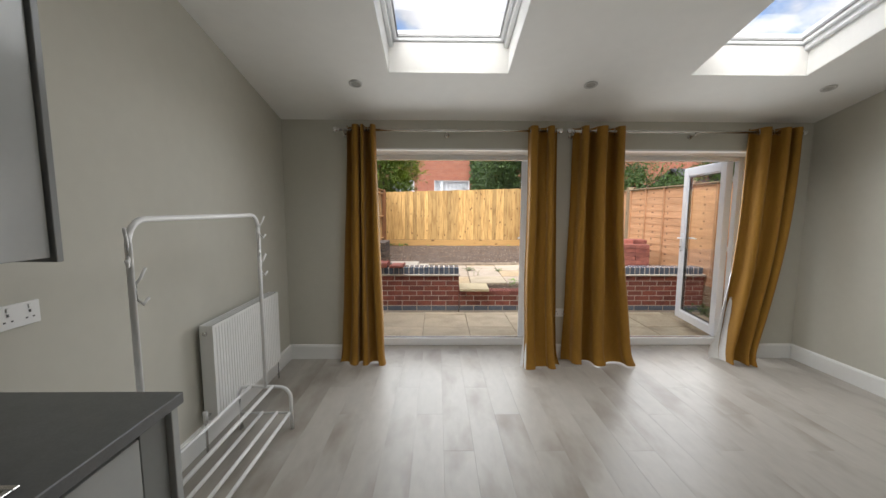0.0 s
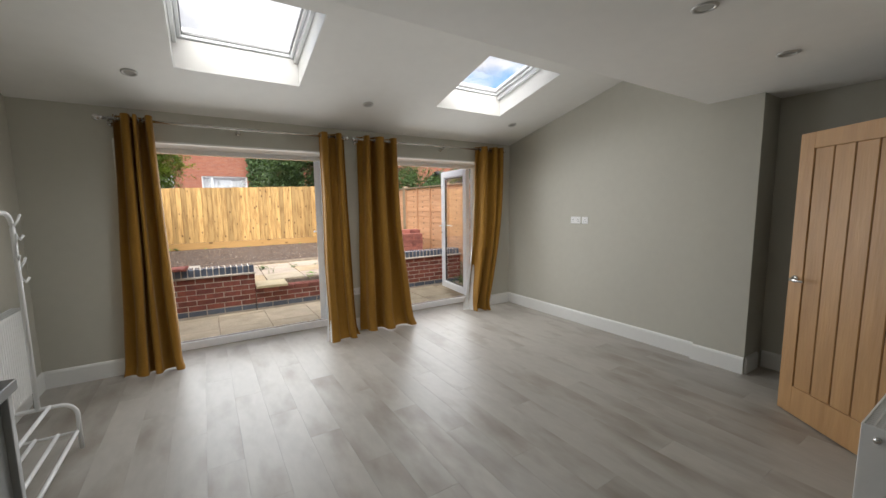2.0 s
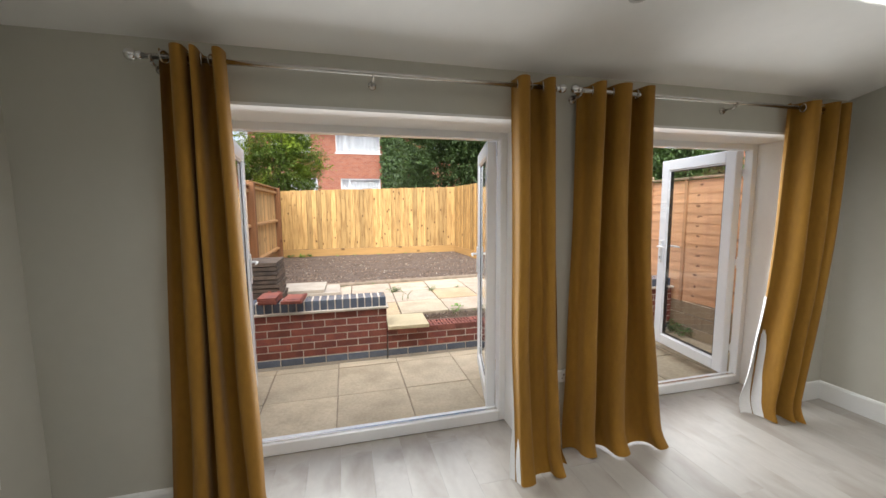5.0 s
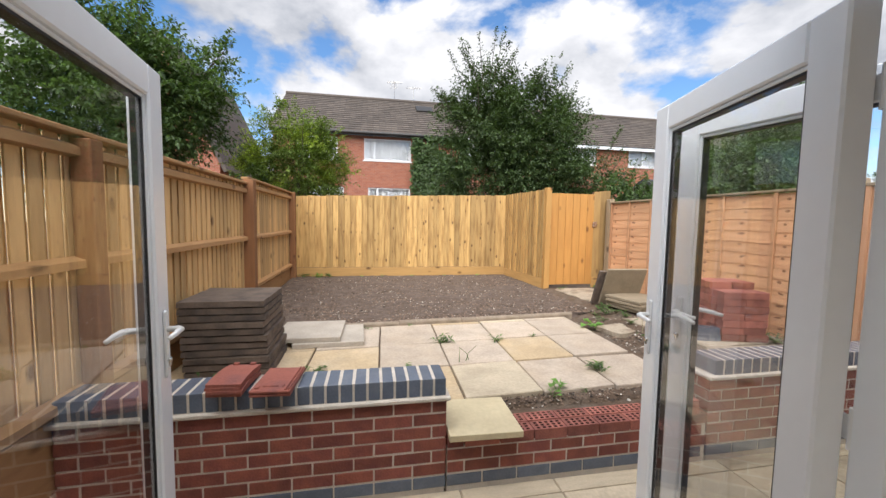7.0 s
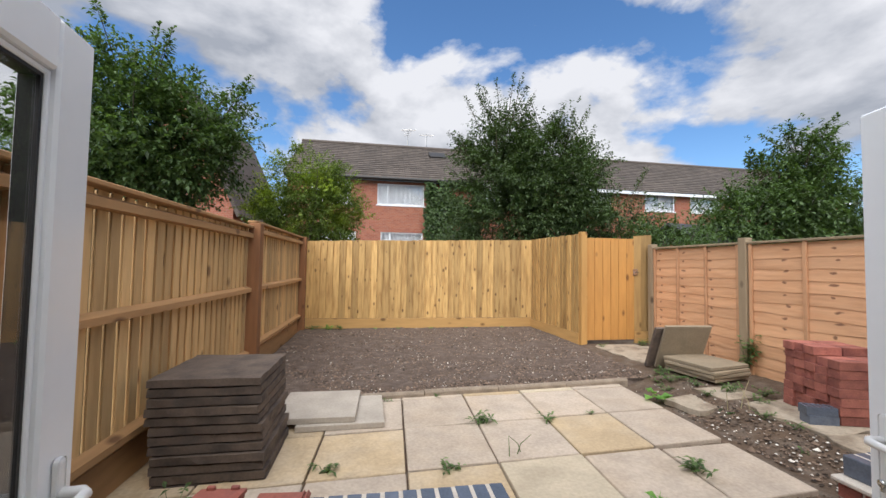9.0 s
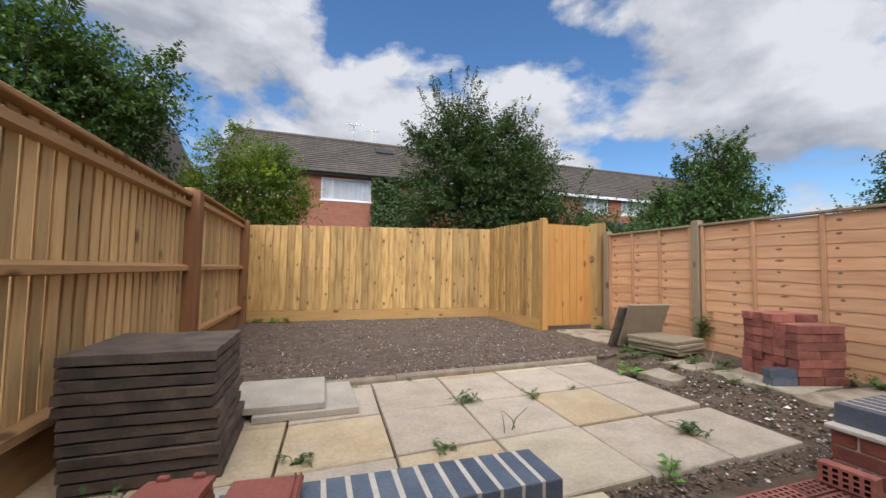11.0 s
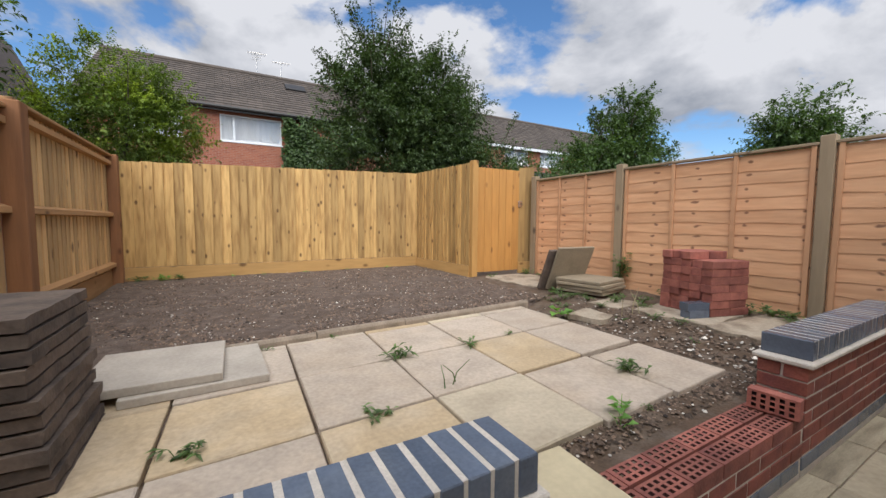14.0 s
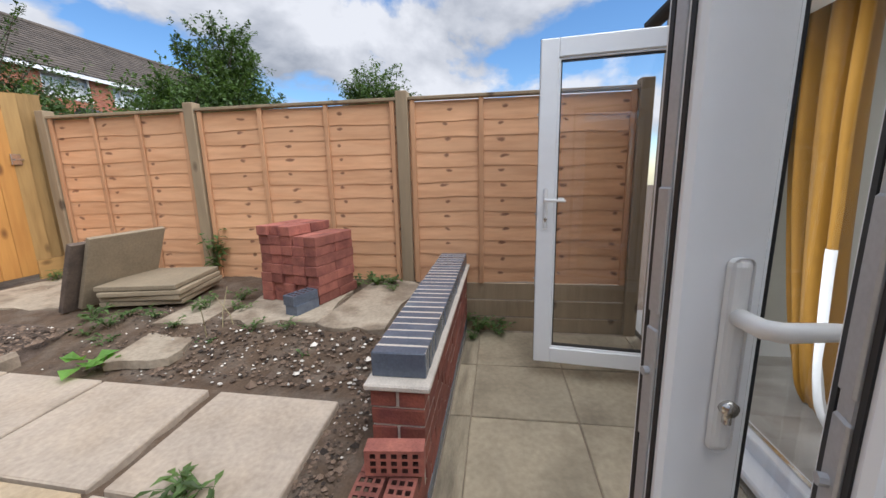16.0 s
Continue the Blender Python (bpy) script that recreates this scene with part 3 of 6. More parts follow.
def door_leaf(parent, hx, hy, length, z0, z1, hand, angle, back=0.052):
    """One glazed leaf. hand 1: it reaches towards +x when shut, -1: towards -x. angle: how far it stands open, outwards."""
    T, S = 0.070, 0.105
    bm = bmesh.new()
    L, s = length, hand
    for a, b, c, d in ((0, S, z0, z1), (L - S, L, z0, z1), (S, L - S, z0, z0 + S), (S, L - S, z1 - S, z1)):
        box(bm, s * a, -T, c, s * b, 0, d, 0.006)
    for a, b, c, d in ((S, S + 0.012, z0 + S, z1 - S), (L - S - 0.012, L - S, z0 + S, z1 - S), (S, L - S, z0 + S, z0 + S + 0.012), (S, L - S, z1 - S - 0.012, z1 - S)):
        box(bm, s * a, -T + 0.012, c, s * b, -0.012, d, 0.003)
    ob = part("leaf", bm, UPVC, parent)
    ob.matrix_basis = pose(hx, hy, 0, 0, 0, s * angle)
    bm = bmesh.new()
    g = S + 0.012
    for a, b, c, d in ((g, g + 0.007, z0 + g, z1 - g), (L - g - 0.007, L - g, z0 + g, z1 - g), (g, L - g, z0 + g, z0 + g + 0.007), (g, L - g, z1 - g - 0.007, z1 - g)):
        box(bm, s * a, -0.053, c, s * b, -0.017, d)
    # weather seal on the outer rim of the leaf
    for a, b, c, d in ((L - 0.001, L + 0.002, z0, z1), (0.01, L, z1 - 0.001, z1 + 0.002)):
        box(bm, s * a, -T + 0.012, c, s * b, -T + 0.020, d)
        box(bm, s * a, -0.020, c, s * b, -0.012, d)
    part("gasket", bm, BLACK, ob, "black rubber seal")
    bm = bmesh.new()
    box(bm, s * g, -0.050, z0 + g, s * (L - g), -0.046, z1 - g)
    pane = part("pane", bm, GLASS, ob, "clear glass")
    pane.visible_shadow = False
    bm = bmesh.new()
    box(bm, s * (L - 0.0005), -0.046, z0 + 0.15, s * (L + 0.0025), -0.026, z1 - 0.15)
    for zz in (0.55, 0.92, 1.10, 1.55):
        box(bm, s * L, -0.048, zz, s * (L + 0.005), -0.024, zz + 0.16, 0.002)
    for zz in (0.60, 1.02, 1.62):
        tube(bm, [(s * L, -0.036, zz), (s * (L + 0.012), -0.036, zz)], 0.006, 8)
    part("lock_strip", bm, GALV, ob, "steel multipoint lock strip on the leaf edge")
    lever(ob, s * (L - back), 0.0, 1.08, 1, -s)
    lever(ob, s * (L - back), -T, 1.08, -1, -s)
    for zz in (0.22, 1.0, 1.78):
        bm = bmesh.new()
        tube(bm, [(s * -0.012, 0.008, zz), (s * -0.012, 0.008, zz + 0.10)], 0.010, 10)
        box(bm, s * -0.010, 0.001, zz + 0.02, s * 0.055, 0.010, zz + 0.08, 0.003)
        part("hinge", bm, PLASTIC, ob)
    return ob


def french_door(name, a, b, la, ra, ll, rl):
    t = thing(name, "white upvc french doors standing open to the garden", "french doors", kind="structure")
    y0, y1 = 4.22, 4.29
    bm = bmesh.new()
    for p in ((a, y0, FZ, a + 0.06, y1, HEAD), (b - 0.06, y0, FZ, b, y1, HEAD), (a + 0.06, y0, HEAD - 0.06, b - 0.06, y1, HEAD)):
        box(bm, *p, 0.005)
    part("frame", bm, UPVC, t)
    bm = bmesh.new()
    box(bm, a + 0.06, y0 - 0.01, FZ, b - 0.06, y1, 0.055, 0.006)
    box(bm, a - 0.02, y1, -0.045, b + 0.02, y1 + 0.11, -0.005, 0.008)
    part("threshold", bm, UPVC, t, "low white door threshold with sill")
    bm = bmesh.new()
    box(bm, a + 0.07, y0 + 0.01, 0.055, b - 0.07, y0 + 0.028, 0.062)
    part("weather_bar", bm, STEEL, t)
    for zz in (0.52, 1.02, 1.6):
        bm = bmesh.new()
        box(bm, a + 0.060, y0 + 0.02, zz, a + 0.064, y0 + 0.045, zz + 0.12)
        part("keep", bm, STEEL, t)
    door_leaf(t, a + 0.055, y1 + 0.012, ll, 0.03, HEAD - 0.04, 1, la, 0.052 if ll < 0.93 else 0.068)
    door_leaf(t, b - 0.055, y1 + 0.012, rl, 0.03, HEAD - 0.04, -1, ra)
    return t


french_door("door_1", *D1, 96.6, 105.3, 0.905, 0.885)
french_door("door_2", *D2, 99, 97, 0.948, 0.905)

# rain gutter over the doors
bm = bmesh.new()
pts = [(0.055 * math.cos(math.pi * (1 + i / 8)), 0.055 * math.sin(math.pi * (1 + i / 8))) for i in range(9)]
pts += [(0.050 * math.cos(math.pi * (2 - i / 8)), 0.050 * math.sin(math.pi * (2 - i / 8))) for i in range(9)]
prism(bm, [(4.37 + p, 2.30 + q) for p, q in pts], XL - 0.3, XR + 0.35, "x")
structure("gutter", bm, BLACK, "black plastic half-round gutter under the eaves", "gutter")

# ---- garden: walls, fences ----


def pier_wall(name, x0, x1, top, coping, label):
    t = thing(name, label, "garden wall", kind="structure")
    bm = bmesh.new()
    box(bm, x0 + 0.008, RW0 + 0.0035, -0.3, x1 - 0.008, RW1 - 0.004, top - 0.004)
    part("mortar_core", bm, MORTAR, t, "pale mortar between the bricks")
    if coping:
        bm = bmesh.new()
        box(bm, x0 - 0.02, RW0 - 0.025, top, x1 + 0.02, RW1 + 0.02, top + 0.026, 0.006)
        part("creasing", bm, MORTAR, t, "pale mortar creasing course")
    return t


WT = 0.490
wall_a = pier_wall("garden_wall", -1.45, 0.50, WT, True, "red brick retaining wall topped with blue coping bricks")
wall_b = pier_wall("garden_wall", 0.50, 2.30, 0.20, False, "low unfinished stretch of red brick retaining wall")
wall_c = pier_wall("garden_wall", 2.30, 4.22, WT, True, "red brick retaining wall topped with blue coping bricks")


def featherboard(name, w, h, material):
    """A feather-edged board: thick at one side, thin at the other."""
    bm = bmesh.new()
    prism(bm, [(-w / 2, 0.0), (w / 2, 0.0), (w / 2, -0.030), (-w / 2, -0.005)], 0.0, h, "z")
    return mesh_of(bm, name, material)


fence_back = thing("fence", "close-boarded yellow softwood fence with a gravel board", "fence")
rng = random.Random(4)
NB = 38
bx0, bx1 = -1.36, 2.93
fb = [featherboard("board", (bx1 - bx0) / NB + 0.018, 1.50, FEATHER) for k in range(3)]
for i in range(NB):
    x = bx0 + (bx1 - bx0) * (i + 0.5) / NB
    top = 1.97 + 0.125 * (i / NB)
    h = top - 0.56 + rng.uniform(-0.006, 0.006)
    piece("board", fb[i % 3], fence_back, Matrix.LocRotScale((x, 11.50 + rng.uniform(-0.002, 0.002), 0.56), Euler((0, 0, radians(rng.uniform(-0.4, 0.4)))), (1, 1, h / 1.5)))
bm = bmesh.new()
box(bm, bx0, 11.475, 0.37, bx1 + 0.02, 11.50, 0.555, 0.003)
part("gravel_board", bm, timber("gravel_board_wood", (0.46, 0.27, 0.095), (0.36, 0.20, 0.065), 0.78, 0, True, 0.05, 18.0), fence_back)
for zz in (0.75, 1.3, 1.85):
    bm = bmesh.new()
    box(bm, bx0, 11.502, zz, bx1, 11.55, zz + 0.075)
    part("rail", bm, RAILM, fence_back)

# short return fence from the back corner to the gate post
fence_ret = thing("fence", "short close-boarded yellow softwood return fence", "fence", 2.95, 11.49, 0, math.degrees(math.atan2(-1.63, 0.14)))
RL = 1.60
n = 14
fr = featherboard("board", RL / n + 0.018, 1.5, FEATHER)
for i in range(n):
    x = RL * (i + 0.5) / n
    piece("board", fr, fence_ret, Matrix.LocRotScale((x, 0, 0.53), Euler((0, 0, radians(rng.uniform(-0.4, 0.4)))), (1, 1, (2.10 - 0.53 + rng.uniform(-0.006, 0.006)) / 1.5)))
bm = bmesh.new()
box(bm, 0, -0.028, 0.34, RL, -0.001, 0.525, 0.003)
part("gravel_board", bm, MATS["gravel_board_wood"], fence_ret)

gate = thing("garden_gate", "closed boarded wooden gate, orange-brown, on a yellow post", "gate")
gx0, gx1, gy = 3.185, 4.02, 9.86
bm = bmesh.new()
box(bm, 3.075, 9.81, 0.2, 3.175, 9.91, 2.13, 0.006)
part("gate_post", bm, timber("yellow_post_wood", (0.46, 0.25, 0.075), (0.36, 0.18, 0.05), 0.75, 2, True, 0.05, 14.0), gate)
gb = boxmesh("board", 0.135, 0.020, 1.62, GATEM, 0.004)
for i in range(6):
    piece("board", gb, gate, pose(gx0 + (gx1 - gx0) * (i + 0.5) / 6, gy + rng.uniform(-0.001, 0.001), 0.42))
for zz in (0.62, 1.25, 1.88):
    bm = bmesh.new()
    box(bm, gx0, gy + 0.011, zz, gx1, gy + 0.05, zz + 0.09)
    part("ledge", bm, GATEM, gate)
bm = bmesh.new()
box(bm, gx1 - 0.03, gy - 0.03, 1.45, gx1 + 0.05, gy - 0.011, 1.55, 0.004)
tube(bm, [(gx1 - 0.01, gy - 0.035, 1.50), (gx1 + 0.06, gy - 0.035, 1.50)], 0.008, 8)
part("latch", bm, STEEL, gate, "galvanised latch")
infill = thing("fence", "narrow boarded fence piece beside the gate", "fence")
ib = featherboard("board", 0.115, 1.5, timber("olive_fence_board", (0.34, 0.205, 0.072), (0.22, 0.125, 0.042), 0.78, 2, True, 0.2, 22.0, 0.5, 5.0))
for i in range(3):
    piece("board", ib, infill, Matrix.LocRotScale((4.07 + 0.095 * i, gy, 0.55), None, (1, 1, (2.09 - 0.55 + 0.01 * i) / 1.5)))
bm = bmesh.new()
box(bm, 4.02, gy - 0.02, 0.3, 4.30, gy + 0.01, 0.548, 0.003)
part("gravel_board", bm, MATS["gravel_board_wood"], infill)

# fence along the west side, seen from its rails
XF = -1.47
fence_w = thing("fence", "brown boarded fence seen from its posts and rails", "fence")
wb = boxmesh("board", 0.075, 0.012, 1.5, FEATHERB, 0.002)
wr = boxmesh("board", 0.090, 0.014, 1.5, FEATHERB, 0.002)
for (ya, yb, ztop_, zb) in ((4.40, 8.70, 1.93, 0.52), (8.78, 11.45, 2.0, 0.56)):
    k = round((yb - ya) / 0.108)
    for i in range(k):
        y = ya + (yb - ya) * (i + 0.5) / k
        for me, dx, dy in ((wb, 0.008, 0.0), (wr, 0.046, 0.054)):
            piece("board", me, fence_w, Matrix.LocRotScale((XF - dx, y + dy, zb), Euler((0, 0, radians(90 + rng.uniform(-0.6, 0.6)))), (1, 1, (ztop_ - zb + rng.uniform(-0.008, 0.0)) / 1.5)))
    for zz, hh in ((ztop_ - 0.11, 0.075), (1.235, 0.07), (zb + 0.03, 0.07)):
        bm = bmesh.new()
        prism(bm, [(XF, zz), (XF + 0.055, zz + 0.008), (XF + 0.055, zz + hh - 0.022), (XF, zz + hh)], ya, yb, "y")
        part("rail", bm, RAILM, fence_w)
    bm = bmesh.new()
    box(bm, XF - 0.045, ya, ztop_ + 0.002, XF + 0.06, yb, ztop_ + 0.03, 0.005)
    part("capping", bm, RAILM, fence_w)
    bm = bmesh.new()
    box(bm, XF - 0.02, ya, 0.15, XF + 0.005, yb, zb - 0.005, 0.004)
    part("gravel_board", bm, RAILM, fence_w)
for y, top, w in ((6.0, 1.92, 0.10), (8.74, 1.99, 0.125), (11.42, 2.03, 0.11)):
    bm = bmesh.new()
    box(bm, XF + 0.0, y - w / 2, 0.1, XF + w, y + w / 2, top, 0.006)
    part("post", bm, POSTM, fence_w)

# lapped panels along the east side
XE = 4.25


def lap_panel(y0, y1, zb, zt):
    """A lapped panel: wavy-edged boards that overlap downwards, held by battens, with a capping."""
    t = thing("fence", "orange lapped timber fence panel with battens", "fence panel", group="lapped fence panels")
    n = 12
    w = y1 - y0
    step = (zt - zb - 0.05) / n
    for k in range(n):
        bm = bmesh.new()
        segs = 22
        z0 = zb + step * k
        pr, ph = rng.uniform(0, 9), rng.uniform(0, 9)
        rows = []
        for i in range(segs + 1):
            y = y0 + w * i / segs
            wav = 0.020 * noise.noise((pr, y * 2.2, k)) + 0.008 * noise.noise((ph, y * 7, k))
            a, b, c, d = (XE - 0.003, y, z0 - 0.018 + wav), (XE - 0.0075, y, z0 - 0.017 + wav), (XE + 0.0005, y, z0 + step + 0.02), (XE + 0.007, y, z0 + step + 0.02)
            rows.append([bm.verts.new(q) for q in (a, b, c, d)])
        for p, q in zip(rows, rows[1:]):
            for j in range(4):
                bm.faces.new((p[j], p[(j + 1) % 4], q[(j + 1) % 4], q[j]))
        bm.faces.new(rows[0])
        bm.faces.new(rows[-1][::-1])
        part("lap_board", bm, WANEY, t)
    for f in (0.02, 0.335, 0.665, 0.98):
        bm = bmesh.new()
        y = y0 + w * f
        box(bm, XE - 0.034, y - 0.019, zb - 0.02, XE - 0.012, y + 0.019, zt - 0.02, 0.003)
        part("batten", bm, BATTEN, t)
    bm = bmesh.new()
    box(bm, XE - 0.045, y0, zt - 0.02, XE + 0.03, y1, zt + 0.006, 0.004)
    part("capping", bm, POSTG, t)
    return t


PY = (4.36, 6.23, 8.16, 9.72)
for a, b in zip(PY, PY[1:]):
    lap_panel(a + 0.05, b - 0.05, 0.37, 1.895)
for y in PY:
    t = thing("fence_post", "weathered square timber fence post", "fence post", XE, y, -0.2, group="east fence posts")
    bm = bmesh.new()
    box(bm, -0.05, -0.05, 0, 0.05, 0.05, 2.15, 0.006)
    part("shaft", bm, POSTG, t)
for a, b in zip(PY, PY[1:]):
    for k, (z0, z1) in enumerate(((0.20, 0.345), (0.045, 0.19), (-0.11, 0.035))):
        if k == 0 or a < 5:
            t = thing("gravel_board", "weathered timber gravel board under the fence", "gravel board")
            bm = bmesh.new()
            box(bm, XE - 0.012, a + 0.05, z0, XE + 0.012, b - 0.05, z1, 0.004)
            part("plank", bm, POSTG, t)

# ---- room: fittings and furniture ----
SKP = [(0, FZ), (0.016, FZ), (0.016, 0.10), (0.010, 0.115), (0.0, 0.12)]


def skirting(name, p, q, label="white painted skirting board"):
    """A moulded skirting from p to q along the foot of a wall; the room lies to the left of the way from p to q."""
    p, q = Vector((*p, 0)), Vector((*q, 0))
    d = (q - p).normalized()
    nrm = Vector((-d.y, d.x, 0))
    bm = bmesh.new()
    a = [bm.verts.new(p + nrm * u + Vector((0, 0, w))) for u, w in SKP]
    b = [bm.verts.new(q + nrm * u + Vector((0, 0, w))) for u, w in SKP]
    bm.faces.new(a)
    bm.faces.new(b[::-1])
    for i in range(5):
        bm.faces.new((a[i], a[(i + 1) % 5], b[(i + 1) % 5], b[i]))
    structure(name, bm, GLOSSW, label, "baseboard")


skirting("baseboard", (XL, YD), (XL, 1.33))
skirting("baseboard", (D1[0] - 0.004, YD), (XL + 0.016, YD))
skirting("baseboard", (D2[0] - 0.004, YD), (D1[1] + 0.004, YD))
skirting("baseboard", (XR - 0.016, YD), (D2[1] + 0.004, YD))
skirting("baseboard", (XR, 1.218), (XR, YD))
skirting("baseboard", (XR - 0.04, 0.79), (XR - 0.04, 1.2))
skirting("baseboard", (XR - 0.056, 1.2), (XR - 0.016, 1.2))
skirting("baseboard", (XR + 0.22, 0.79), (XR - 0.024, 0.79))
skirting("baseboard", (XR + 0.30, -3.0), (XR + 0.30, 0.774))

# the wall that carries the oak door
bm = bmesh.new()
box(bm, 2.10, -0.42, -0.3, 2.87, -0.302, ZF)
box(bm, 2.10, YS, -0.3, 2.22, -0.42, ZF)
structure("wall_partition", bm, WALL, "grey painted partition beside the oak door", "wall")

oak = thing("door_3", "open oak veneer door with four upright planks", "door", 3.40, 0.42, FZ + 0.008, math.degrees(math.atan2(-0.66, -0.46)), kind="structure")
DWd, DH = 0.86, 1.93
bm = bmesh.new()
for a in ((0, 0.105, 0, DH), (DWd - 0.105, DWd, 0, DH), (0.105, DWd - 0.105, DH - 0.105, DH), (0.105, DWd - 0.105, 0, 0.20)):
    box(bm, a[0], -0.022, a[2], a[1], 0.022, a[3], 0.0015)
part("door_frame", bm, OAKV, oak, "oak veneer stiles and rails")
pw = (DWd - 0.21) / 5
pm = boxmesh("plank", pw - 0.006, 0.030, DH - 0.305, OAKV, 0.004)
for i in range(5):
    piece("plank", pm, oak, pose(0.105 + pw * (i + 0.5), 0, 0.20))
# backing in darkened oak: the grooves' shade is in its colour
bm = bmesh.new()
box(bm, 0.105, -0.009, 0.20, DWd - 0.105, 0.009, DH - 0.105)
part("groove_backing", bm, mat("oak_groove_shade", (0.16, 0.075, 0.025), 0.7), oak, "backing of the grooves between the planks, darkened as shade")
for s in (-1, 1):
    bm = bmesh.new()
    tube(bm, [(0.055, s * 0.022, 0.95), (0.055, s * 0.030, 0.95)], 0.026, 20)
    tube(bm, [(0.055, s * 0.028, 0.95), (0.055, s * 0.065, 0.95), (0.065, s * 0.072, 0.95), (0.17, s * 0.072, 0.95)], 0.009, 10)
    part("lever_handle", bm, CHROME, oak, "chrome lever handle on a round rose", True)

# downlights
SPOTR = mat("spot_rim", (0.55, 0.54, 0.52), 0.35, 0.3, var=0.03)
SPOTM = mat("spot_lens", (0.42, 0.41, 0.38), 0.2, var=0.05)


def downlight(x, y, z, tilt=0):
    t = thing("downlight", "round recessed ceiling downlight with metal rim, switched off", "downlight", group="ceiling downlights")
    t.matrix_basis = pose(x, y, z, tilt, 0, 0) @ Matrix.Scale(1.2, 4)
    bm = bmesh.new()
    prof = [(0.030, 0.0), (0.030, -0.004), (0.037, -0.007), (0.044, -0.004), (0.045, 0.0)]
    rings = [[bm.verts.new((r * math.cos(a), r * math.sin(a), h)) for a in [2 * math.pi * k / 24 for k in range(24)]] for r, h in prof]
    for a, b in zip(rings, rings[1:]):
        for k in range(24):
            bm.faces.new((a[k], a[(k + 1) % 24], b[(k + 1) % 24], b[k]))
    part("bezel", bm, SPOTR, t, "pale metal rim", True)
    bm = bmesh.new()
    bmesh.ops.create_circle(bm, cap_ends=True, radius=0.030, segments=24, matrix=Matrix.Translation((0, 0, -0.002)))
    part("lens", bm, SPOTM, t, "dull frosted lens")


TLT = -math.degrees(math.atan(SL))
for x, y in ((-0.475, 3.25), (1.40, 3.24), (3.35, 3.26)):
    downlight(x, y, zc(y) - 0.001, TLT)
for x in (0.90, 1.89, 2.91):
    downlight(x, 0.40, ZF - 0.001)

# ---- curtains ----


def curtain(name, top, bot, n, seed, label, amp=0.045, lining_out=0.0, ph=0.0, bend=1.25):
    """A gathered eyelet curtain. top, bot: x from, x to, y at the middle, y swing from end to end."""
    rg = random.Random(seed)
    t = thing(name, label, "curtain", (top[0] + top[1]) / 2, 3.75, 0, group="mustard curtains")
    ox = (top[0] + top[1]) / 2
    nu, nv = 30 * n, 46
    off = [rg.uniform(-0.9, 0.9) for _ in range(n + 2)]

    def pt(u, v):
        f = v ** bend
        x0, x1 = top[0] + (bot[0] - top[0]) * f, top[1] + (bot[1] - top[1]) * f
        yc = top[2] - 0.012 * f + (bot[2] - top[2]) * f + (u - 0.5) * (top[3] + (bot[3] - top[3]) * f)
        k = (u + (0.10 * math.sin(2 * math.pi * u + seed) + 0.045 * math.sin(4 * math.pi * u + 2 * seed + v)) * (1 - abs(2 * u - 1))) * n
        i = max(0, min(int(k), n))
        w = off[i] + (off[i + 1] - off[i]) * (k - i)
        a = 1.35 * amp * (1.0 - 0.22 * v) * (1 + 0.7 * w * (0.3 + 0.7 * v))
        s = 2 * math.pi * k + ph + 0.5 * w * v
        c = math.sin(s)
        y = yc + a * math.copysign(abs(c) ** 0.8, c) + 0.022 * v * noise.noise((u * 6, v * 3, seed))
        x = x0 + (x1 - x0) * u + -0.075 * (x1 - x0) / n * math.sin(2 * s) + 0.03 * v * noise.noise((u * 4, v * 2.5, seed + 9))
        z = 2.262 - (2.25 - FZ) * v
        if v > 0.94:
            e = (v - 0.94) / 0.06
            y -= 0.035 * e * e * (1 + 0.5 * w)
            x += 0.03 * e * e * (u - 0.35)
        return Vector((x - ox, y - 3.75, z))

    P = [[pt(i / nu, j / nv) for i in range(nu + 1)] for j in range(nv + 1)]
    bm = bmesh.new()
    V = [[bm.verts.new(p) for p in row] for row in P]
    for j in range(nv):
        for i in range(nu):
            bm.faces.new((V[j][i], V[j][i + 1], V[j + 1][i + 1], V[j + 1][i]))
    part("cloth", bm, CLOTH, t, "", True)
    if lining_out:
        # the lining turns out along the free edge towards the floor
        bm = bmesh.new()
        w, j0 = int(nu * 0.13), int(nv * 0.62)
        V = []
        for j in range(j0, nv + 1):
            f = ((j - j0) / (nv - j0)) ** 1.5
            row = []
            for i in range(w + 1):
                tg = P[j][i + 1] - P[j][max(i - 1, 0)]
                e = 1 - i / w
                p = P[j][i] + Vector((-tg.y, tg.x, 0)).normalized() * 0.004
                row.append(bm.verts.new(p + Vector((-lining_out * e * f * (1 + 0.3 * math.sin(9 * f)), 0.03 * e * f, 0))))
            V.append(row)
        for p, q in zip(V, V[1:]):
            for i in range(w):
                bm.faces.new((p[i], p[i + 1], q[i + 1], q[i]))
        part("lining", bm, LINING, t, "white lining turned out at the foot", True)
    ring = bmesh.new()
    tube(ring, arc_pts((0, 0, 0), 0.026, 0, 2 * math.pi, 20, (0, 1, 0), (0, 0, 1)), 0.0045, 6, False)
    rme = mesh_of(ring, "eyelet", STEEL, True)
    for k in range(2 * n):
        u = (k + 0.5) / (2 * n)
        p = pt(u, 0.018)
        piece("eyelet", rme, t, pose(p.x, 0.0, 2.222, 0, 0, (20 if k % 2 else -20)))


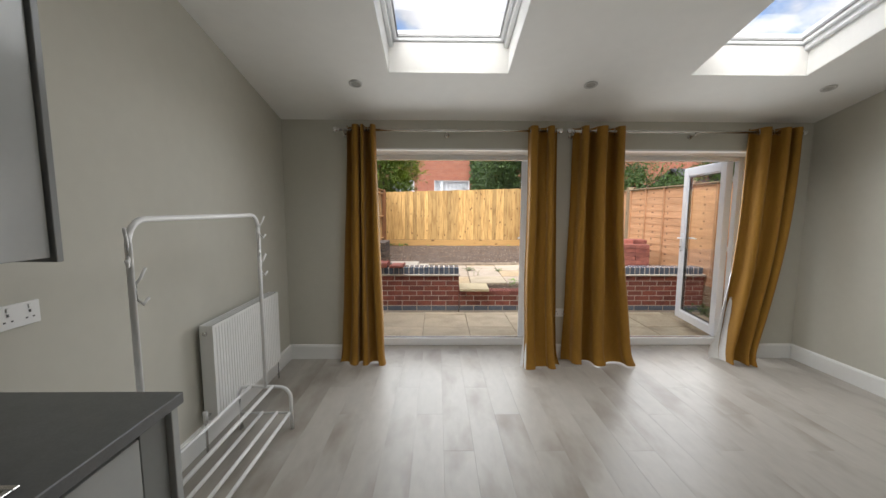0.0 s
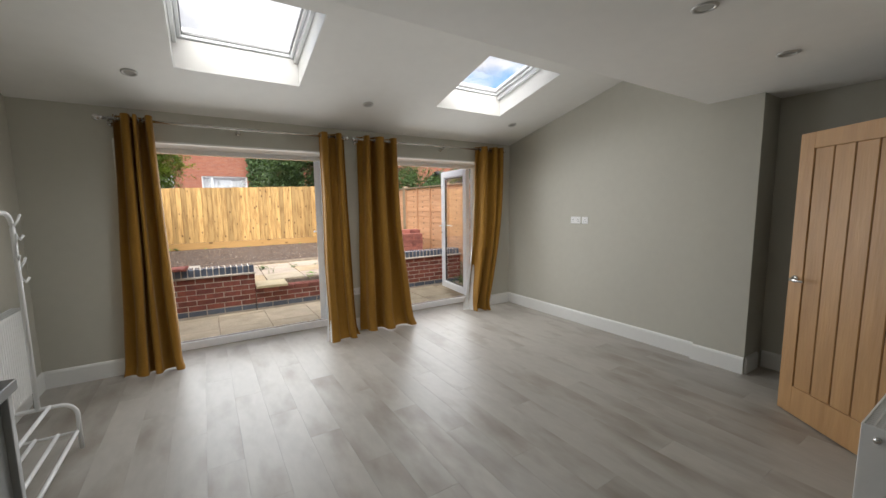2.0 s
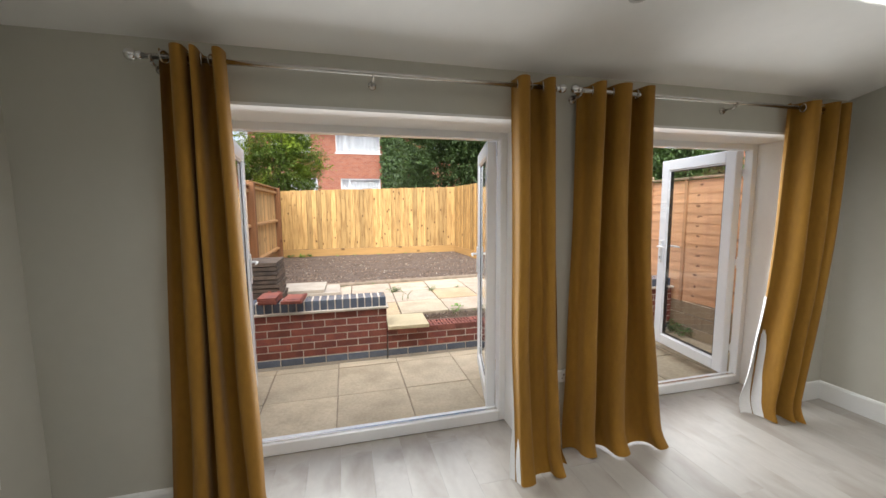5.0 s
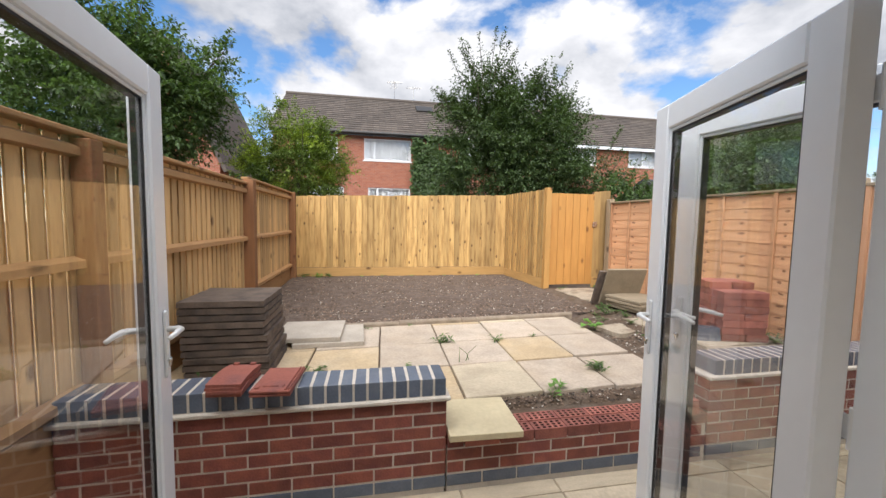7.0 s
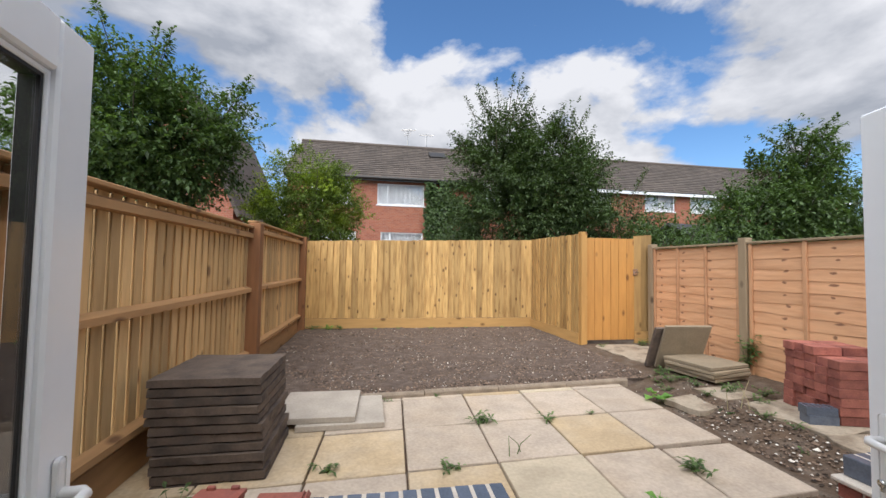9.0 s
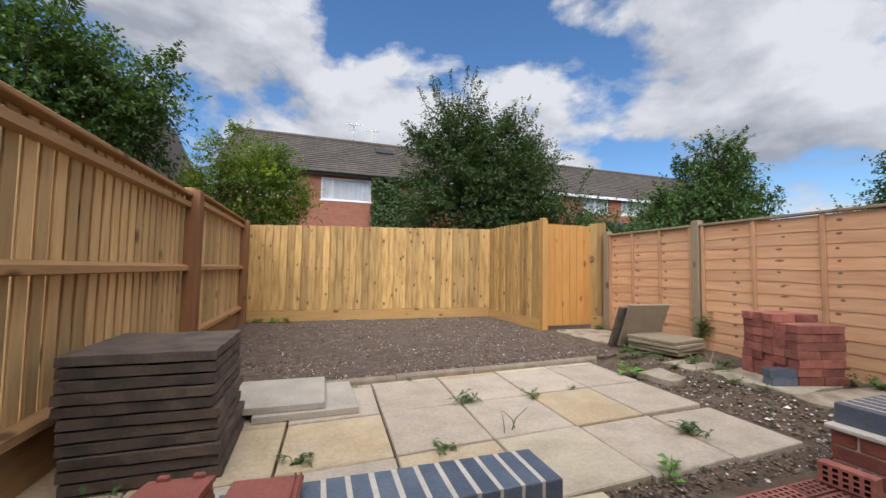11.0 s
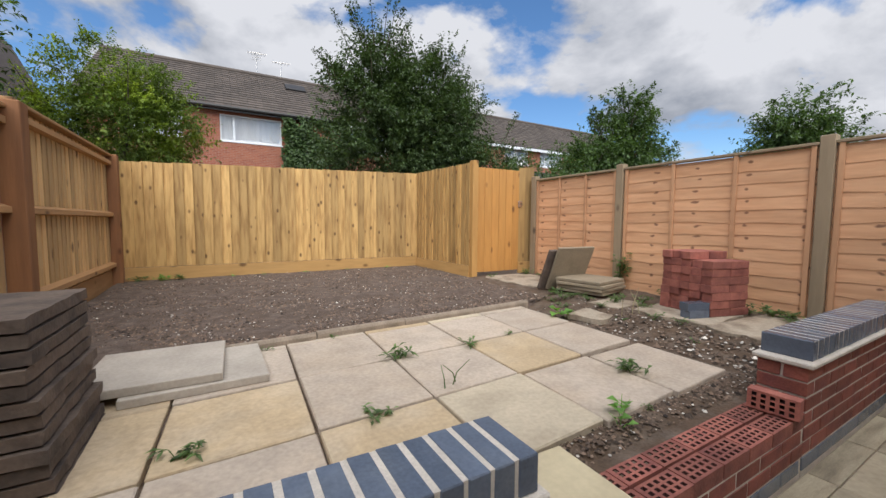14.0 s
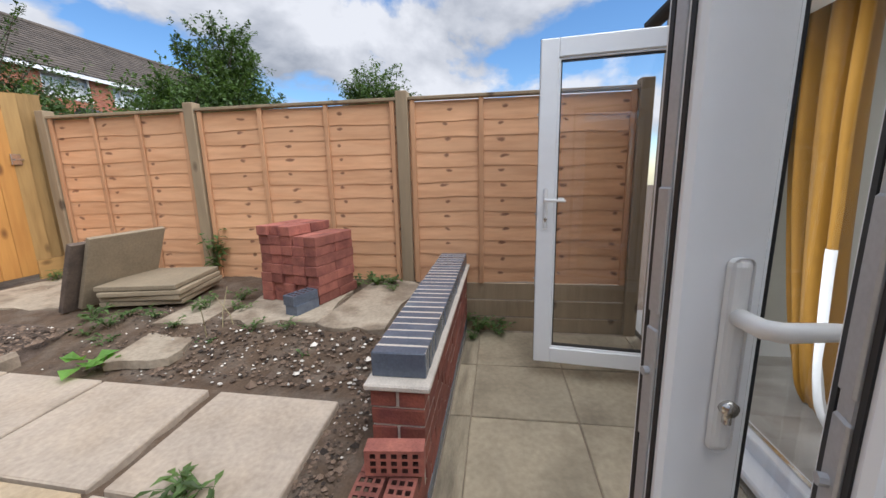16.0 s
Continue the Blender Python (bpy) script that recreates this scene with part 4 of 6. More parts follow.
curtain("curtain", (-0.67, -0.40, 3.75, 0.0), (-0.77, -0.33, 3.74, -0.02), 3, 3, "mustard yellow eyelet curtain hanging to the floor, gathered", 0.055)
curtain("curtain", (1.03, 1.31, 3.75, 0.0), (1.00, 1.33, 3.62, 0.05), 2, 7, "mustard yellow eyelet curtain, narrow, gathered beside the wall pier", 0.05, 0.02, 2.2)
curtain("curtain", (1.48, 1.95, 3.75, 0.0), (1.45, 2.12, 3.73, -0.10), 3, 12, "mustard yellow eyelet curtain with broad folds, trailing on the floor", 0.055, 0.0, 1.0, 1.9)
curtain("curtain", (3.17, 3.61, 3.75, 0.0), (3.05, 3.27, 3.74, -0.07), 3, 20, "mustard yellow eyelet curtain pulled aside, showing white lining", 0.05, 0.07, 0.4, 2.4)


def curtain_rod(x0, x1, brackets):
    t = thing("curtain_rod", "brushed steel curtain rod with ball ends above the doors", "curtain rod", (x0 + x1) / 2, 3.75, 2.222, group="curtain rods")
    c = (x0 + x1) / 2
    bm = bmesh.new()
    tube(bm, [(x0 + 0.03 - c, 0, 0), (x1 - 0.03 - c, 0, 0)], 0.0125, 14)
    part("rod", bm, STEEL, t, "", True)
    for x, s in ((x0, 1), (x1, -1)):
        bm = bmesh.new()
        bmesh.ops.create_uvsphere(bm, u_segments=18, v_segments=12, radius=0.026, matrix=Matrix.Translation((x + s * 0.012 - c, 0, 0)))
        tube(bm, [(x + s * 0.03 - c, 0, 0), (x + s * 0.055 - c, 0, 0)], 0.017, 14)
        part("finial", bm, CHROME, t, "polished ball finial", True)
    for x in brackets:
        bm = bmesh.new()
        tube(bm, [(x - c, 0.098, -0.03), (x - c, 0.02, -0.03), (x - c, 0.0, -0.024)], 0.007, 8)
        tube(bm, arc_pts((x - c, 0, 0), 0.018, -math.pi, 0, 10, (0, 1, 0), (0, 0, 1)), 0.005, 6)
        tube(bm, [(x - c, 0.099, -0.03), (x - c, 0.090, -0.03)], 0.022, 14)
        part("bracket", bm, STEEL, t, "", True)


curtain_rod(-0.79, 1.345, (-0.70, 0.265, 1.25))
curtain_rod(1.405, 3.66, (1.46, 2.62, 3.6))

# ---- sockets ----


def socket(name, label, m, gangs):
    """A white wall plate: local x along the wall, y out of it."""
    t = thing(name, label, "socket")
    t.matrix_basis = m
    w = 0.0365 * gangs if gangs > 1 else 0.043
    bm = bmesh.new()
    box(bm, -w, 0, -0.043, w, 0.009, 0.043, 0.004, 2)
    part("plate", bm, PLASTIC, t)
    for g in range(gangs):
        cx = 0 if gangs == 1 else (-0.036 if g == 0 else 0.036)
        bm = bmesh.new()
        box(bm, cx - 0.004, 0.008, 0.002, cx + 0.004, 0.0096, 0.012)
        for s in (-1, 1):
            box(bm, cx + s * 0.012 - 0.004, 0.008, -0.018, cx + s * 0.012 + 0.004, 0.0096, -0.013)
        part("pin_slots", bm, BLACK, t)
        bm = bmesh.new()
        box(bm, cx - 0.006, 0.009, 0.018, cx + 0.006, 0.013, 0.034, 0.002)
        part("switch", bm, PLASTIC, t)
    return t


socket("double_socket", "white double wall socket above the worktop", pose(XL, 1.44, 1.115, 0, 0, -90), 2)
socket("double_socket", "white double socket low on the side wall", pose(XL, 3.52, 0.45, 0, 0, -90), 2)
socket("wall_plate", "white double wall plate on the grey wall", pose(XR, 2.622, 1.262, 0, 0, 90), 2)
socket("single_socket", "small white square outlet on the grey wall", pose(XR, 2.485, 1.262, 0, 0, 90), 1)
socket("double_socket", "white double socket low on the wall pier", pose(1.42, YD, 0.45, 0, 0, 180), 2)

# ---- radiators ----


def radiator(x, y, z, rz, L, H, label, depth=0.10, piped=(-1, 1)):
    """Panel radiator: local x along the wall, y out into the room, z up."""
    t = thing("radiator", label, "radiator", x, y, z, rz)
    bm = bmesh.new()
    n = round(L / 0.033)
    # ribbed front sheet
    prof = []
    for i in range(n):
        x0 = -L / 2 + 0.02 + (L - 0.04) * i / n
        w = (L - 0.04) / n
        prof += [(x0, 0.0), (x0 + w * 0.30, 0.0), (x0 + w * 0.42, -0.004), (x0 + w * 0.88, -0.004)]
    prof = [(-L / 2, 0.0)] + prof + [(L / 2, 0.0)]
    f = [[bm.verts.new((a, depth + b * (1 if 0 < k < 3 else 0), zz)) for a, b in prof] for k, zz in enumerate((0.0, 0.03, H - 0.03, H))]
    for p, q in zip(f, f[1:]):
        for i in range(len(p) - 1):
            bm.faces.new((p[i], p[i + 1], q[i + 1], q[i]))
    part("front_panel", bm, ENAMEL, t)
    bm = bmesh.new()
    box(bm, -L / 2, 0.03, 0.0, L / 2, 0.045, H, 0.003)
    part("back_panel", bm, ENAMEL, t)
    for s in (-1, 1):
        bm = bmesh.new()
        box(bm, s * (L / 2 + 0.001), 0.028, 0.0, s * (L / 2 - 0.006), depth + 0.002, H + 0.004, 0.002)
        part("end_panel", bm, ENAMEL, t)
        bm = bmesh.new()
        tube(bm, [(s * (L / 2 + 0.001), 0.065, H - 0.045), (s * (L / 2 + 0.012), 0.065, H - 0.045)], 0.012, 12)
        part("plug", bm, CHROME, t, "chrome bleed plug", True)
    bm = bmesh.new()
    box(bm, -L / 2 + 0.006, 0.03, H - 0.012, L / 2 - 0.006, 0.036, H + 0.003)
    box(bm, -L / 2 + 0.006, depth - 0.004, H - 0.012, L / 2 - 0.006, depth + 0.002, H + 0.003)
    k = round(L / 0.022)
    for i in range(k + 1):
        a = -L / 2 + 0.008 + (L - 0.016) * i / k
        box(bm, a - 0.003, 0.036, H - 0.004, a + 0.003, depth - 0.004, H + 0.002)
    for yy in (0.058, 0.078):
        box(bm, -L / 2 + 0.006, yy, H - 0.004, L / 2 - 0.006, yy + 0.005, H + 0.002)
    part("top_grille", bm, ENAMEL, t)
    # black strip added as the shade down between the panels
    bm = bmesh.new()
    box(bm, -L / 2 + 0.02, 0.046, H - 0.06, L / 2 - 0.02, depth - 0.012, H - 0.05)
    part("inner_fins", bm, BLACK, t, "black strip that stands for the shade between the panels")
    for s in piped:
        bm = bmesh.new()
        tube(bm, [(s * (L / 2 + 0.05), 0.065, FZ - z), (s * (L / 2 + 0.05), 0.065, 0.03), (s * (L / 2 + 0.03), 0.065, 0.045), (s * (L / 2), 0.065, 0.045)], 0.0075, 8)
        part("pipe", bm, CHROME, t, "", True)
        bm = bmesh.new()
        tube(bm, [(s * (L / 2 + 0.05), 0.065, 0.02), (s * (L / 2 + 0.05), 0.065, 0.085)], [0.013, 0.015], 12)
        part("valve", bm, PLASTIC, t, "", True)
    return t


radiator(XL, 2.87, 0.16, -90, 0.96, 0.61, "white ribbed panel radiator under a coat rack", 0.11)
radiator(2.38, -0.30, 0.10, 0, 0.70, 0.50, "white panel radiator with a slotted top grille", 0.11, (1,))

# ---- coat and shoe rack ----
rack = thing("coat_rack", "white tubular steel coat rack with hooks and shoe shelf", "coat rack", -1.0, 2.10, FZ)
RX, RF, Y0, Y1, RT = 0.0, 0.17, -0.54, 0.51, 1.48
bm = bmesh.new()
r = 0.09
pts = [(RX, Y0, 0.30), (RX, Y0, RT - r)] + arc_pts((RX, Y0 + r, RT - r), r, math.pi, math.pi / 2, 6, (0, 1, 0), (0, 0, 1))[1:]
pts += arc_pts((RX, Y1 - r, RT - r), r, math.pi / 2, 0, 6, (0, 1, 0), (0, 0, 1)) + [(RX, Y1, 0.30)]
tube(bm, pts, 0.0125, 12)
part("hanging_rail", bm, ENAMEL, rack, "", True)
for y in (Y0, Y1):
    bm = bmesh.new()
    q = 0.08
    pts = [(RX - 0.18, y, 0.0), (RX - 0.18, y, 0.26), (RX - 0.16, y, 0.30), (RX - 0.13, y, 0.305), (RF - q, y, 0.305)] + arc_pts((RF - q, y, 0.305 - q), q, math.pi / 2, 0, 6, (1, 0, 0), (0, 0, 1))[1:] + [(RF, y, 0.0)]
    tube(bm, pts, 0.0115, 10)
    part("leg_frame", bm, ENAMEL, rack, "", True)
    bm = bmesh.new()
    tube(bm, [(RX - 0.18, y, 0.115), (RF, y, 0.115)], 0.008, 8)
    part("cross_bar", bm, ENAMEL, rack, "", True)
for x, z in ((RX - 0.10, 0.31), (RX + 0.05, 0.31), (RX - 0.13, 0.12), (RX - 0.03, 0.12), (RX + 0.07, 0.12), (RF - 0.01, 0.12)):
    bm = bmesh.new()
    tube(bm, [(x, Y0, z), (x, Y1, z)], 0.0105, 10)
    part("shelf_bar", bm, ENAMEL, rack, "", True)
for y, z, s in ((Y0, 1.39, -1), (Y0, 1.23, 1), (Y1, 1.41, 1), (Y1, 1.30, -1), (Y1, 1.16, 1)):
    bm = bmesh.new()
    d = Vector((0.5, s * 0.86, 0))
    b = Vector((RX, y, z))
    tube(bm, [b + d * 0.05 + Vector((0, 0, 0.06)), b + d * 0.03 + Vector((0, 0, 0.02)), b + d * 0.013, b + d * 0.013 - Vector((0, 0, 0.06)), b + d * 0.035 - Vector((0, 0, 0.085)), b + d * 0.055 - Vector((0, 0, 0.06))], [0.006, 0.006, 0.006, 0.006, 0.006, 0.007], 8)
    part("hook", bm, ENAMEL, rack, "", True)

# ---- kitchen corner ----
WX, WY = -0.65, 1.30
bm = bmesh.new()
box(bm, XL, -2.6, 0.862, WX, WY, 0.90, 0.003)
wt = thing("worktop", "dark grey laminate worktop on kitchen units", "worktop")
part("top", bm, WTOP, wt)


def base_unit(y0, y1):
    t = thing("base_cabinet", "grey gloss kitchen base cabinet with a steel bow handle", "cabinet", group="base cabinets")
    bm = bmesh.new()
    box(bm, XL, y0, 0.15, WX - 0.05, y1, 0.860)
    part("body", bm, CABD, t)
    bm = bmesh.new()
    box(bm, WX - 0.046, y0 + 0.002, 0.15, WX - 0.026, y1 - 0.002, 0.835, 0.002)
    door = part("door", bm, CABG, t, "grey gloss door")
    bm = bmesh.new()
    xh, yh = WX - 0.026, y0 + 0.045
    tube(bm, [(xh, yh, 0.815), (xh + 0.022, yh, 0.805), (xh + 0.030, yh, 0.765), (xh + 0.030, yh, 0.725), (xh + 0.022, yh, 0.685), (xh, yh, 0.675)], [0.006, 0.006, 0.007, 0.007, 0.006, 0.006], 8)
    part("handle", bm, STEEL, door, "brushed steel bow handle", True)
    bm = bmesh.new()
    box(bm, XL, y0, FZ, WX - 0.09, y1, 0.148)
    part("plinth", bm, CABD, t)


for a, b in ((0.80, 1.143), (0.20, 0.798), (-0.40, 0.198), (-1.0, -0.402)):
    base_unit(a, b)
t = thing("end_panel", "pale grey end panel closing the kitchen units", "end panel")
bm = bmesh.new()
box(bm, XL, 1.255, FZ, WX - 0.012, 1.285, 0.860, 0.002)
part("panel", bm, CABG, t)
bm = bmesh.new()
box(bm, XL + 0.02, 1.148, FZ, WX - 0.030, 1.253, 0.860, 0.002)
part("filler", bm, CABD, t, "darker grey filler strip")


t = thing("sink", "stainless steel inset sink with a ridged drainer on the worktop", "sink", 0, 0, 0.9005)
bm = bmesh.new()
x0, x1, y0, y1 = XL + 0.08, -0.712, 0.10, 0.872
for a in ((x0, y0, x1, y0 + 0.016), (x0, y1 - 0.016, x1, y1), (x0, y0 + 0.016, x0 + 0.016, y1 - 0.016), (x1 - 0.016, y0 + 0.016, x1, y1 - 0.016)):
    box(bm, a[0], a[1], 0, a[2], a[3], 0.006, 0.002)
part("rim", bm, STEEL, t)
bm = bmesh.new()
box(bm, x0 + 0.016, y0 + 0.016, 0, x1 - 0.016, y1 - 0.016, 0.002)
for k in range(7):
    xx = x0 + 0.07 + 0.052 * k
    box(bm, xx, 0.50, 0.0015, xx + 0.012, y1 - 0.05, 0.0045, 0.001)
part("drainer", bm, STEEL, t, "ridged steel drainer")


def wall_unit(y0, y1):
    t = thing("wall_cabinet", "grey gloss kitchen wall cabinet", "cabinet", group="wall cabinets")
    bm = bmesh.new()
    box(bm, XL, y0, 1.36, XL + 0.30, y1, 2.12)
    part("body", bm, CABG, t)
    bm = bmesh.new()
    box(bm, XL + 0.302, y0 + 0.002, 1.345, XL + 0.322, y1 - 0.002, 2.118, 0.002)
    part("door", bm, CABG, t, "grey gloss door")


for a, b in ((0.665, 1.265), (0.063, 0.663), (-0.54, 0.061)):
    wall_unit(a, b)
t = thing("end_panel", "dark grey end panel on a kitchen wall cabinet", "end panel")
bm = bmesh.new()
box(bm, XL, 1.267, 1.33, XL + 0.335, 1.29, 2.14, 0.002)
part("panel", bm, CABD, t)

# ---- garden: loose things ----
rng = random.Random(11)


def slab_thing(name, label, x, y, z, rz, sx, sy, sz, material, seed, group="", tilt=(0, 0)):
    t = thing(name, label, "paving slab", x, y, z, rz, group)
    t.matrix_basis = pose(x, y, z, tilt[0], tilt[1], rz)
    bm = bmesh.new()
    box(bm, -sx / 2, -sy / 2, 0, sx / 2, sy / 2, sz, 0.005, 2)
    for v in bm.verts:
        v.co += Vector((noise.noise((v.co.x * 9 + seed, v.co.y * 9, 0)), noise.noise((v.co.x * 9, v.co.y * 9 + seed, 4)), 0)) * 0.003
    part("slab", bm, material, t)
    return t


# stack of dark riven slabs
for k in range(12):
    z = 0.262 + 0.0535 * k
    t = thing("stacked_slab", "dark brown riven concrete slab in a tall stack", "paving slab", -0.985 + rng.uniform(-0.012, 0.012) - 0.004 * k, 6.97 + rng.uniform(-0.012, 0.012), z, rng.uniform(-1.2, 1.2), "stack of dark slabs")
    bm = bmesh.new()
    n = 12
    r = bmesh.ops.create_grid(bm, x_segments=n, y_segments=n, size=0.30)
    top = r["verts"]
    ext = bmesh.ops.extrude_face_region(bm, geom=bm.faces[:])
    low = [v for v in ext["geom"] if isinstance(v, bmesh.types.BMVert)]
    for v in low:
        v.co.z -= 0.043
    for v in bm.verts:
        e = max(abs(v.co.x), abs(v.co.y)) > 0.295
        q = noise.noise((v.co.x * 8 + k * 7, v.co.y * 8, v.co.z * 30))
        v.co.z += 0.046 + (0.004 * q if v.co.z > -0.01 else 0.002 * q)
        if e:
            v.co.x += 0.007 * noise.noise((v.co.y * 11, k * 3.0, v.co.z * 40))
            v.co.y += 0.007 * noise.noise((v.co.x * 11, k * 5.0, v.co.z * 40))
    part("slab", bm, DARKSL, t)

# two pale slabs that make a step
slab_thing("step_slab", "pale grey concrete slab lying on the paving", -0.33, 7.60, 0.306, 1.5, 0.66, 0.62, 0.045, GREYSL, 3, "step slabs")
slab_thing("step_slab", "pale grey concrete slab lying on another slab", -0.52, 7.63, 0.352, -1.0, 0.62, 0.62, 0.045, GREYSL, 8, "step slabs")
# buff flag on the low wall
slab_thing("stone_flag", "square yellow sandstone flag lying on the low wall", 0.735, 5.86, 0.2655, -2.0, 0.44, 0.44, 0.040, SANDST, 5)

# stack of thin sandy slabs with two leaning on it
for k in range(4):
    slab_thing("thin_slab", "thin sandy riven slab in a low stack", 3.58 + rng.uniform(-0.02, 0.02), 8.05 + rng.uniform(-0.015, 0.015), 0.395 + 0.040 * k, 11 + rng.uniform(-3, 3), 0.57, 0.57, 0.034, SLABT, k, "low stack of slabs")
t = slab_thing("leaning_slab", "sandy slab leaning on edge behind a stack", 3.53, 8.415, 0.385, -4, 0.57, 0.035, 0.56, SLABT, 21, "leaning slabs", (22, 0))
t = slab_thing("leaning_slab", "dark slab leaning on edge behind a stack", 3.45, 8.485, 0.380, -2, 0.57, 0.04, 0.53, DARKSL, 25, "leaning slabs", (22, 0))


def perforated(name, L, W, H, cols, rows, material):
    """A brick with rows of holes sunk from its upper bed, the shade in them painted."""
    bm = bmesh.new()
    xs, ys = [-L / 2], [-W / 2]
    cw, rw = L / (cols + 0.6), W / (rows + 0.5)
    for i in range(cols):
        c = -L / 2 + cw * (i + 0.8)
        xs += [c - cw * 0.27, c + cw * 0.27]
    for j in range(rows):
        c = -W / 2 + rw * (j + 0.75)
        ys += [c - rw * 0.32, c + rw * 0.32]
    xs.append(L / 2)
    ys.append(W / 2)
    V = [[bm.verts.new((x, y, H)) for x in xs] for y in ys]
    for j in range(len(ys) - 1):
        for i in range(len(xs) - 1):
            q = (V[j][i], V[j][i + 1], V[j + 1][i + 1], V[j + 1][i])
            if i % 2 and j % 2:
                d = [bm.verts.new(v.co - Vector((0, 0, H * 0.8))) for v in q]
                for a in range(4):
                    f = bm.faces.new((q[a], q[(a + 1) % 4], d[(a + 1) % 4], d[a]))
                    f.material_index = 1
                f = bm.faces.new(d)
                f.material_index = 1
            else:
                bm.faces.new(q)
    B = [bm.verts.new(p) for p in ((-L / 2, -W / 2, 0), (L / 2, -W / 2, 0), (L / 2, W / 2, 0), (-L / 2, W / 2, 0))]
    bm.faces.new(B[::-1])
    edge = [V[0][:], [r[-1] for r in V], V[-1][::-1], [r[0] for r in V][::-1]]
    for a, e in enumerate(edge):
        bm.faces.new([B[a]] + e + [B[(a + 1) % 4]])
    return mesh_of(bm, name, [material, HOLE])


PERF = perforated("brick", 0.205, 0.098, 0.065, 5, 3, BRICKL)
PERFB = perforated("brick", 0.205, 0.098, 0.065, 5, 3, BLUE)
t = thing("loose_brick", "loose perforated red brick standing on edge on the wall", "brick", 2.185, 5.80, 0.330, 0)
t.matrix_basis = pose(2.20, 5.80, 0.3145, 90, 0, -84)
ob = piece("brick", PERF, t, pose(0, 0, 0))
t = thing("loose_brick", "loose blue perforated brick lying beside a brick pile", "brick", 3.35, 6.765, 0.388, -16)
piece("brick", PERFB, t, pose(0, 0, 0))
t = thing("loose_brick", "loose blue perforated brick lying on another beside a brick pile", "brick", 3.345, 6.77, 0.4535, -22)
piece("brick", PERFB, t, pose(0, 0, 0))

# pile of new red bricks; each brick is loose
brick_me = [boxmesh("brick", 0.212, 0.100, 0.068, BRICKL, 0.003, 0.0015, s) for s in range(3)]


def ribbed_brick(name, L, W, H, material):
    """A brick whose faces are combed with upright grooves."""
    bm = bmesh.new()
    box(bm, -L / 2 + 0.003, -W / 2 + 0.003, 0, L / 2 - 0.003, W / 2 - 0.003, H, 0.002)
    for k in range(13):
        x = -L / 2 + 0.008 + (L - 0.016) * k / 12
        for y in (-W / 2, W / 2 - 0.0035):
            box(bm, x - 0.005, y, 0.008, x + 0.005, y + 0.0035, H - 0.008)
    for k in range(6):
        y = -W / 2 + 0.012 + (W - 0.024) * k / 5
        for x in (-L / 2, L / 2 - 0.0035):
            box(bm, x, y - 0.005, 0.008, x + 0.0035, y + 0.005, H - 0.008)
    return mesh_of(bm, name, material)


brick_me += [ribbed_brick("brick", 0.212, 0.100, 0.068, BRICKL)]
rmat = pose(3.71, 6.885, 0, 0, 0, -14)
for k in range(8):
    for j in range(5):
        for i in range(2):
            if k == 7 and j < 2:
                continue
            if 1 <= j <= 3 and k < 6 and i == 1:
                continue
            x, y = -0.110 + 0.220 * i + rng.uniform(-0.014, 0.014), -0.21 + 0.105 * j + rng.uniform(-0.004, 0.004)
            m = rmat @ pose(x, y, 0.39 + 0.0695 * k, 0, 0, rng.uniform(-2, 2))
            ob = new("stacked_brick", brick_me[rng.randrange(4)])
            ob.matrix_basis = m
            tagged(ob, "new red brick in a neat pile on the ground", "brick", "pile of red bricks")

# roof tiles on the coping


def roof_tile(x, y, z, rz, seed):
    t = thing("roof_tile", "red clay plain roof tile stacked on the wall coping", "roof tile", x, y, z, rz, "stack of clay tiles")
    bm = bmesh.new()
    n = 8
    rows = []
    for i in range(n + 1):
        yy = -0.135 + 0.27 * i / n
        c = 0.012 * (1 - (yy / 0.135) ** 2)
        rows.append([bm.verts.new(p) for p in ((-0.085, yy, c), (0.085, yy, c), (0.085, yy, c + 0.014), (-0.085, yy, c + 0.014))])
    for p, q in zip(rows, rows[1:]):
        for j in range(4):
            bm.faces.new((p[j], p[(j + 1) % 4], q[(j + 1) % 4], q[j]))
    bm.faces.new(rows[0])
    bm.faces.new(rows[-1][::-1])
    part("body", bm, CLAY, t)
    for s in (-0.045, 0.045):
        bm = bmesh.new()
        box(bm, s - 0.016, 0.118, 0.008, s + 0.016, 0.134, 0.030, 0.004)
        part("nib", bm, CLAY, t)


for k in range(4):
    roof_tile(-0.645 + rng.uniform(-0.005, 0.005), 5.775 + rng.uniform(-0.006, 0.006), 0.622 + 0.017 * k, -5 + rng.uniform(-1.5, 1.5), k)


def lock_tile(x, y, z, rz):
    t = thing("interlocking_tile", "red interlocking clay roof tile lying on the coping", "roof tile", x, y, z, rz, "interlocking clay tiles")
    bm = bmesh.new()
    box(bm, -0.10, -0.155, 0, 0.10, 0.155, 0.015, 0.004)
    part("body", bm, CLAY, t)
    bm = bmesh.new()
    for a in (0.072, 0.088):
        box(bm, a, -0.15, 0.0145, a + 0.007, 0.15, 0.024, 0.002)
    part("side_rib", bm, CLAY, t)
    bm = bmesh.new()
    box(bm, -0.05, -0.105, 0.0145, 0.03, -0.098, 0.021, 0.002)
    box(bm, -0.085, -0.13, 0.0145, -0.06, -0.105, 0.023, 0.003)
    box(bm, 0.05, -0.11, 0.0145, 0.057, -0.085, 0.021, 0.002)
    part("lug", bm, CLAY, t)


lock_tile(-0.425, 5.765, 0.622, -3)
lock_tile(-0.420, 5.760, 0.641, -5)

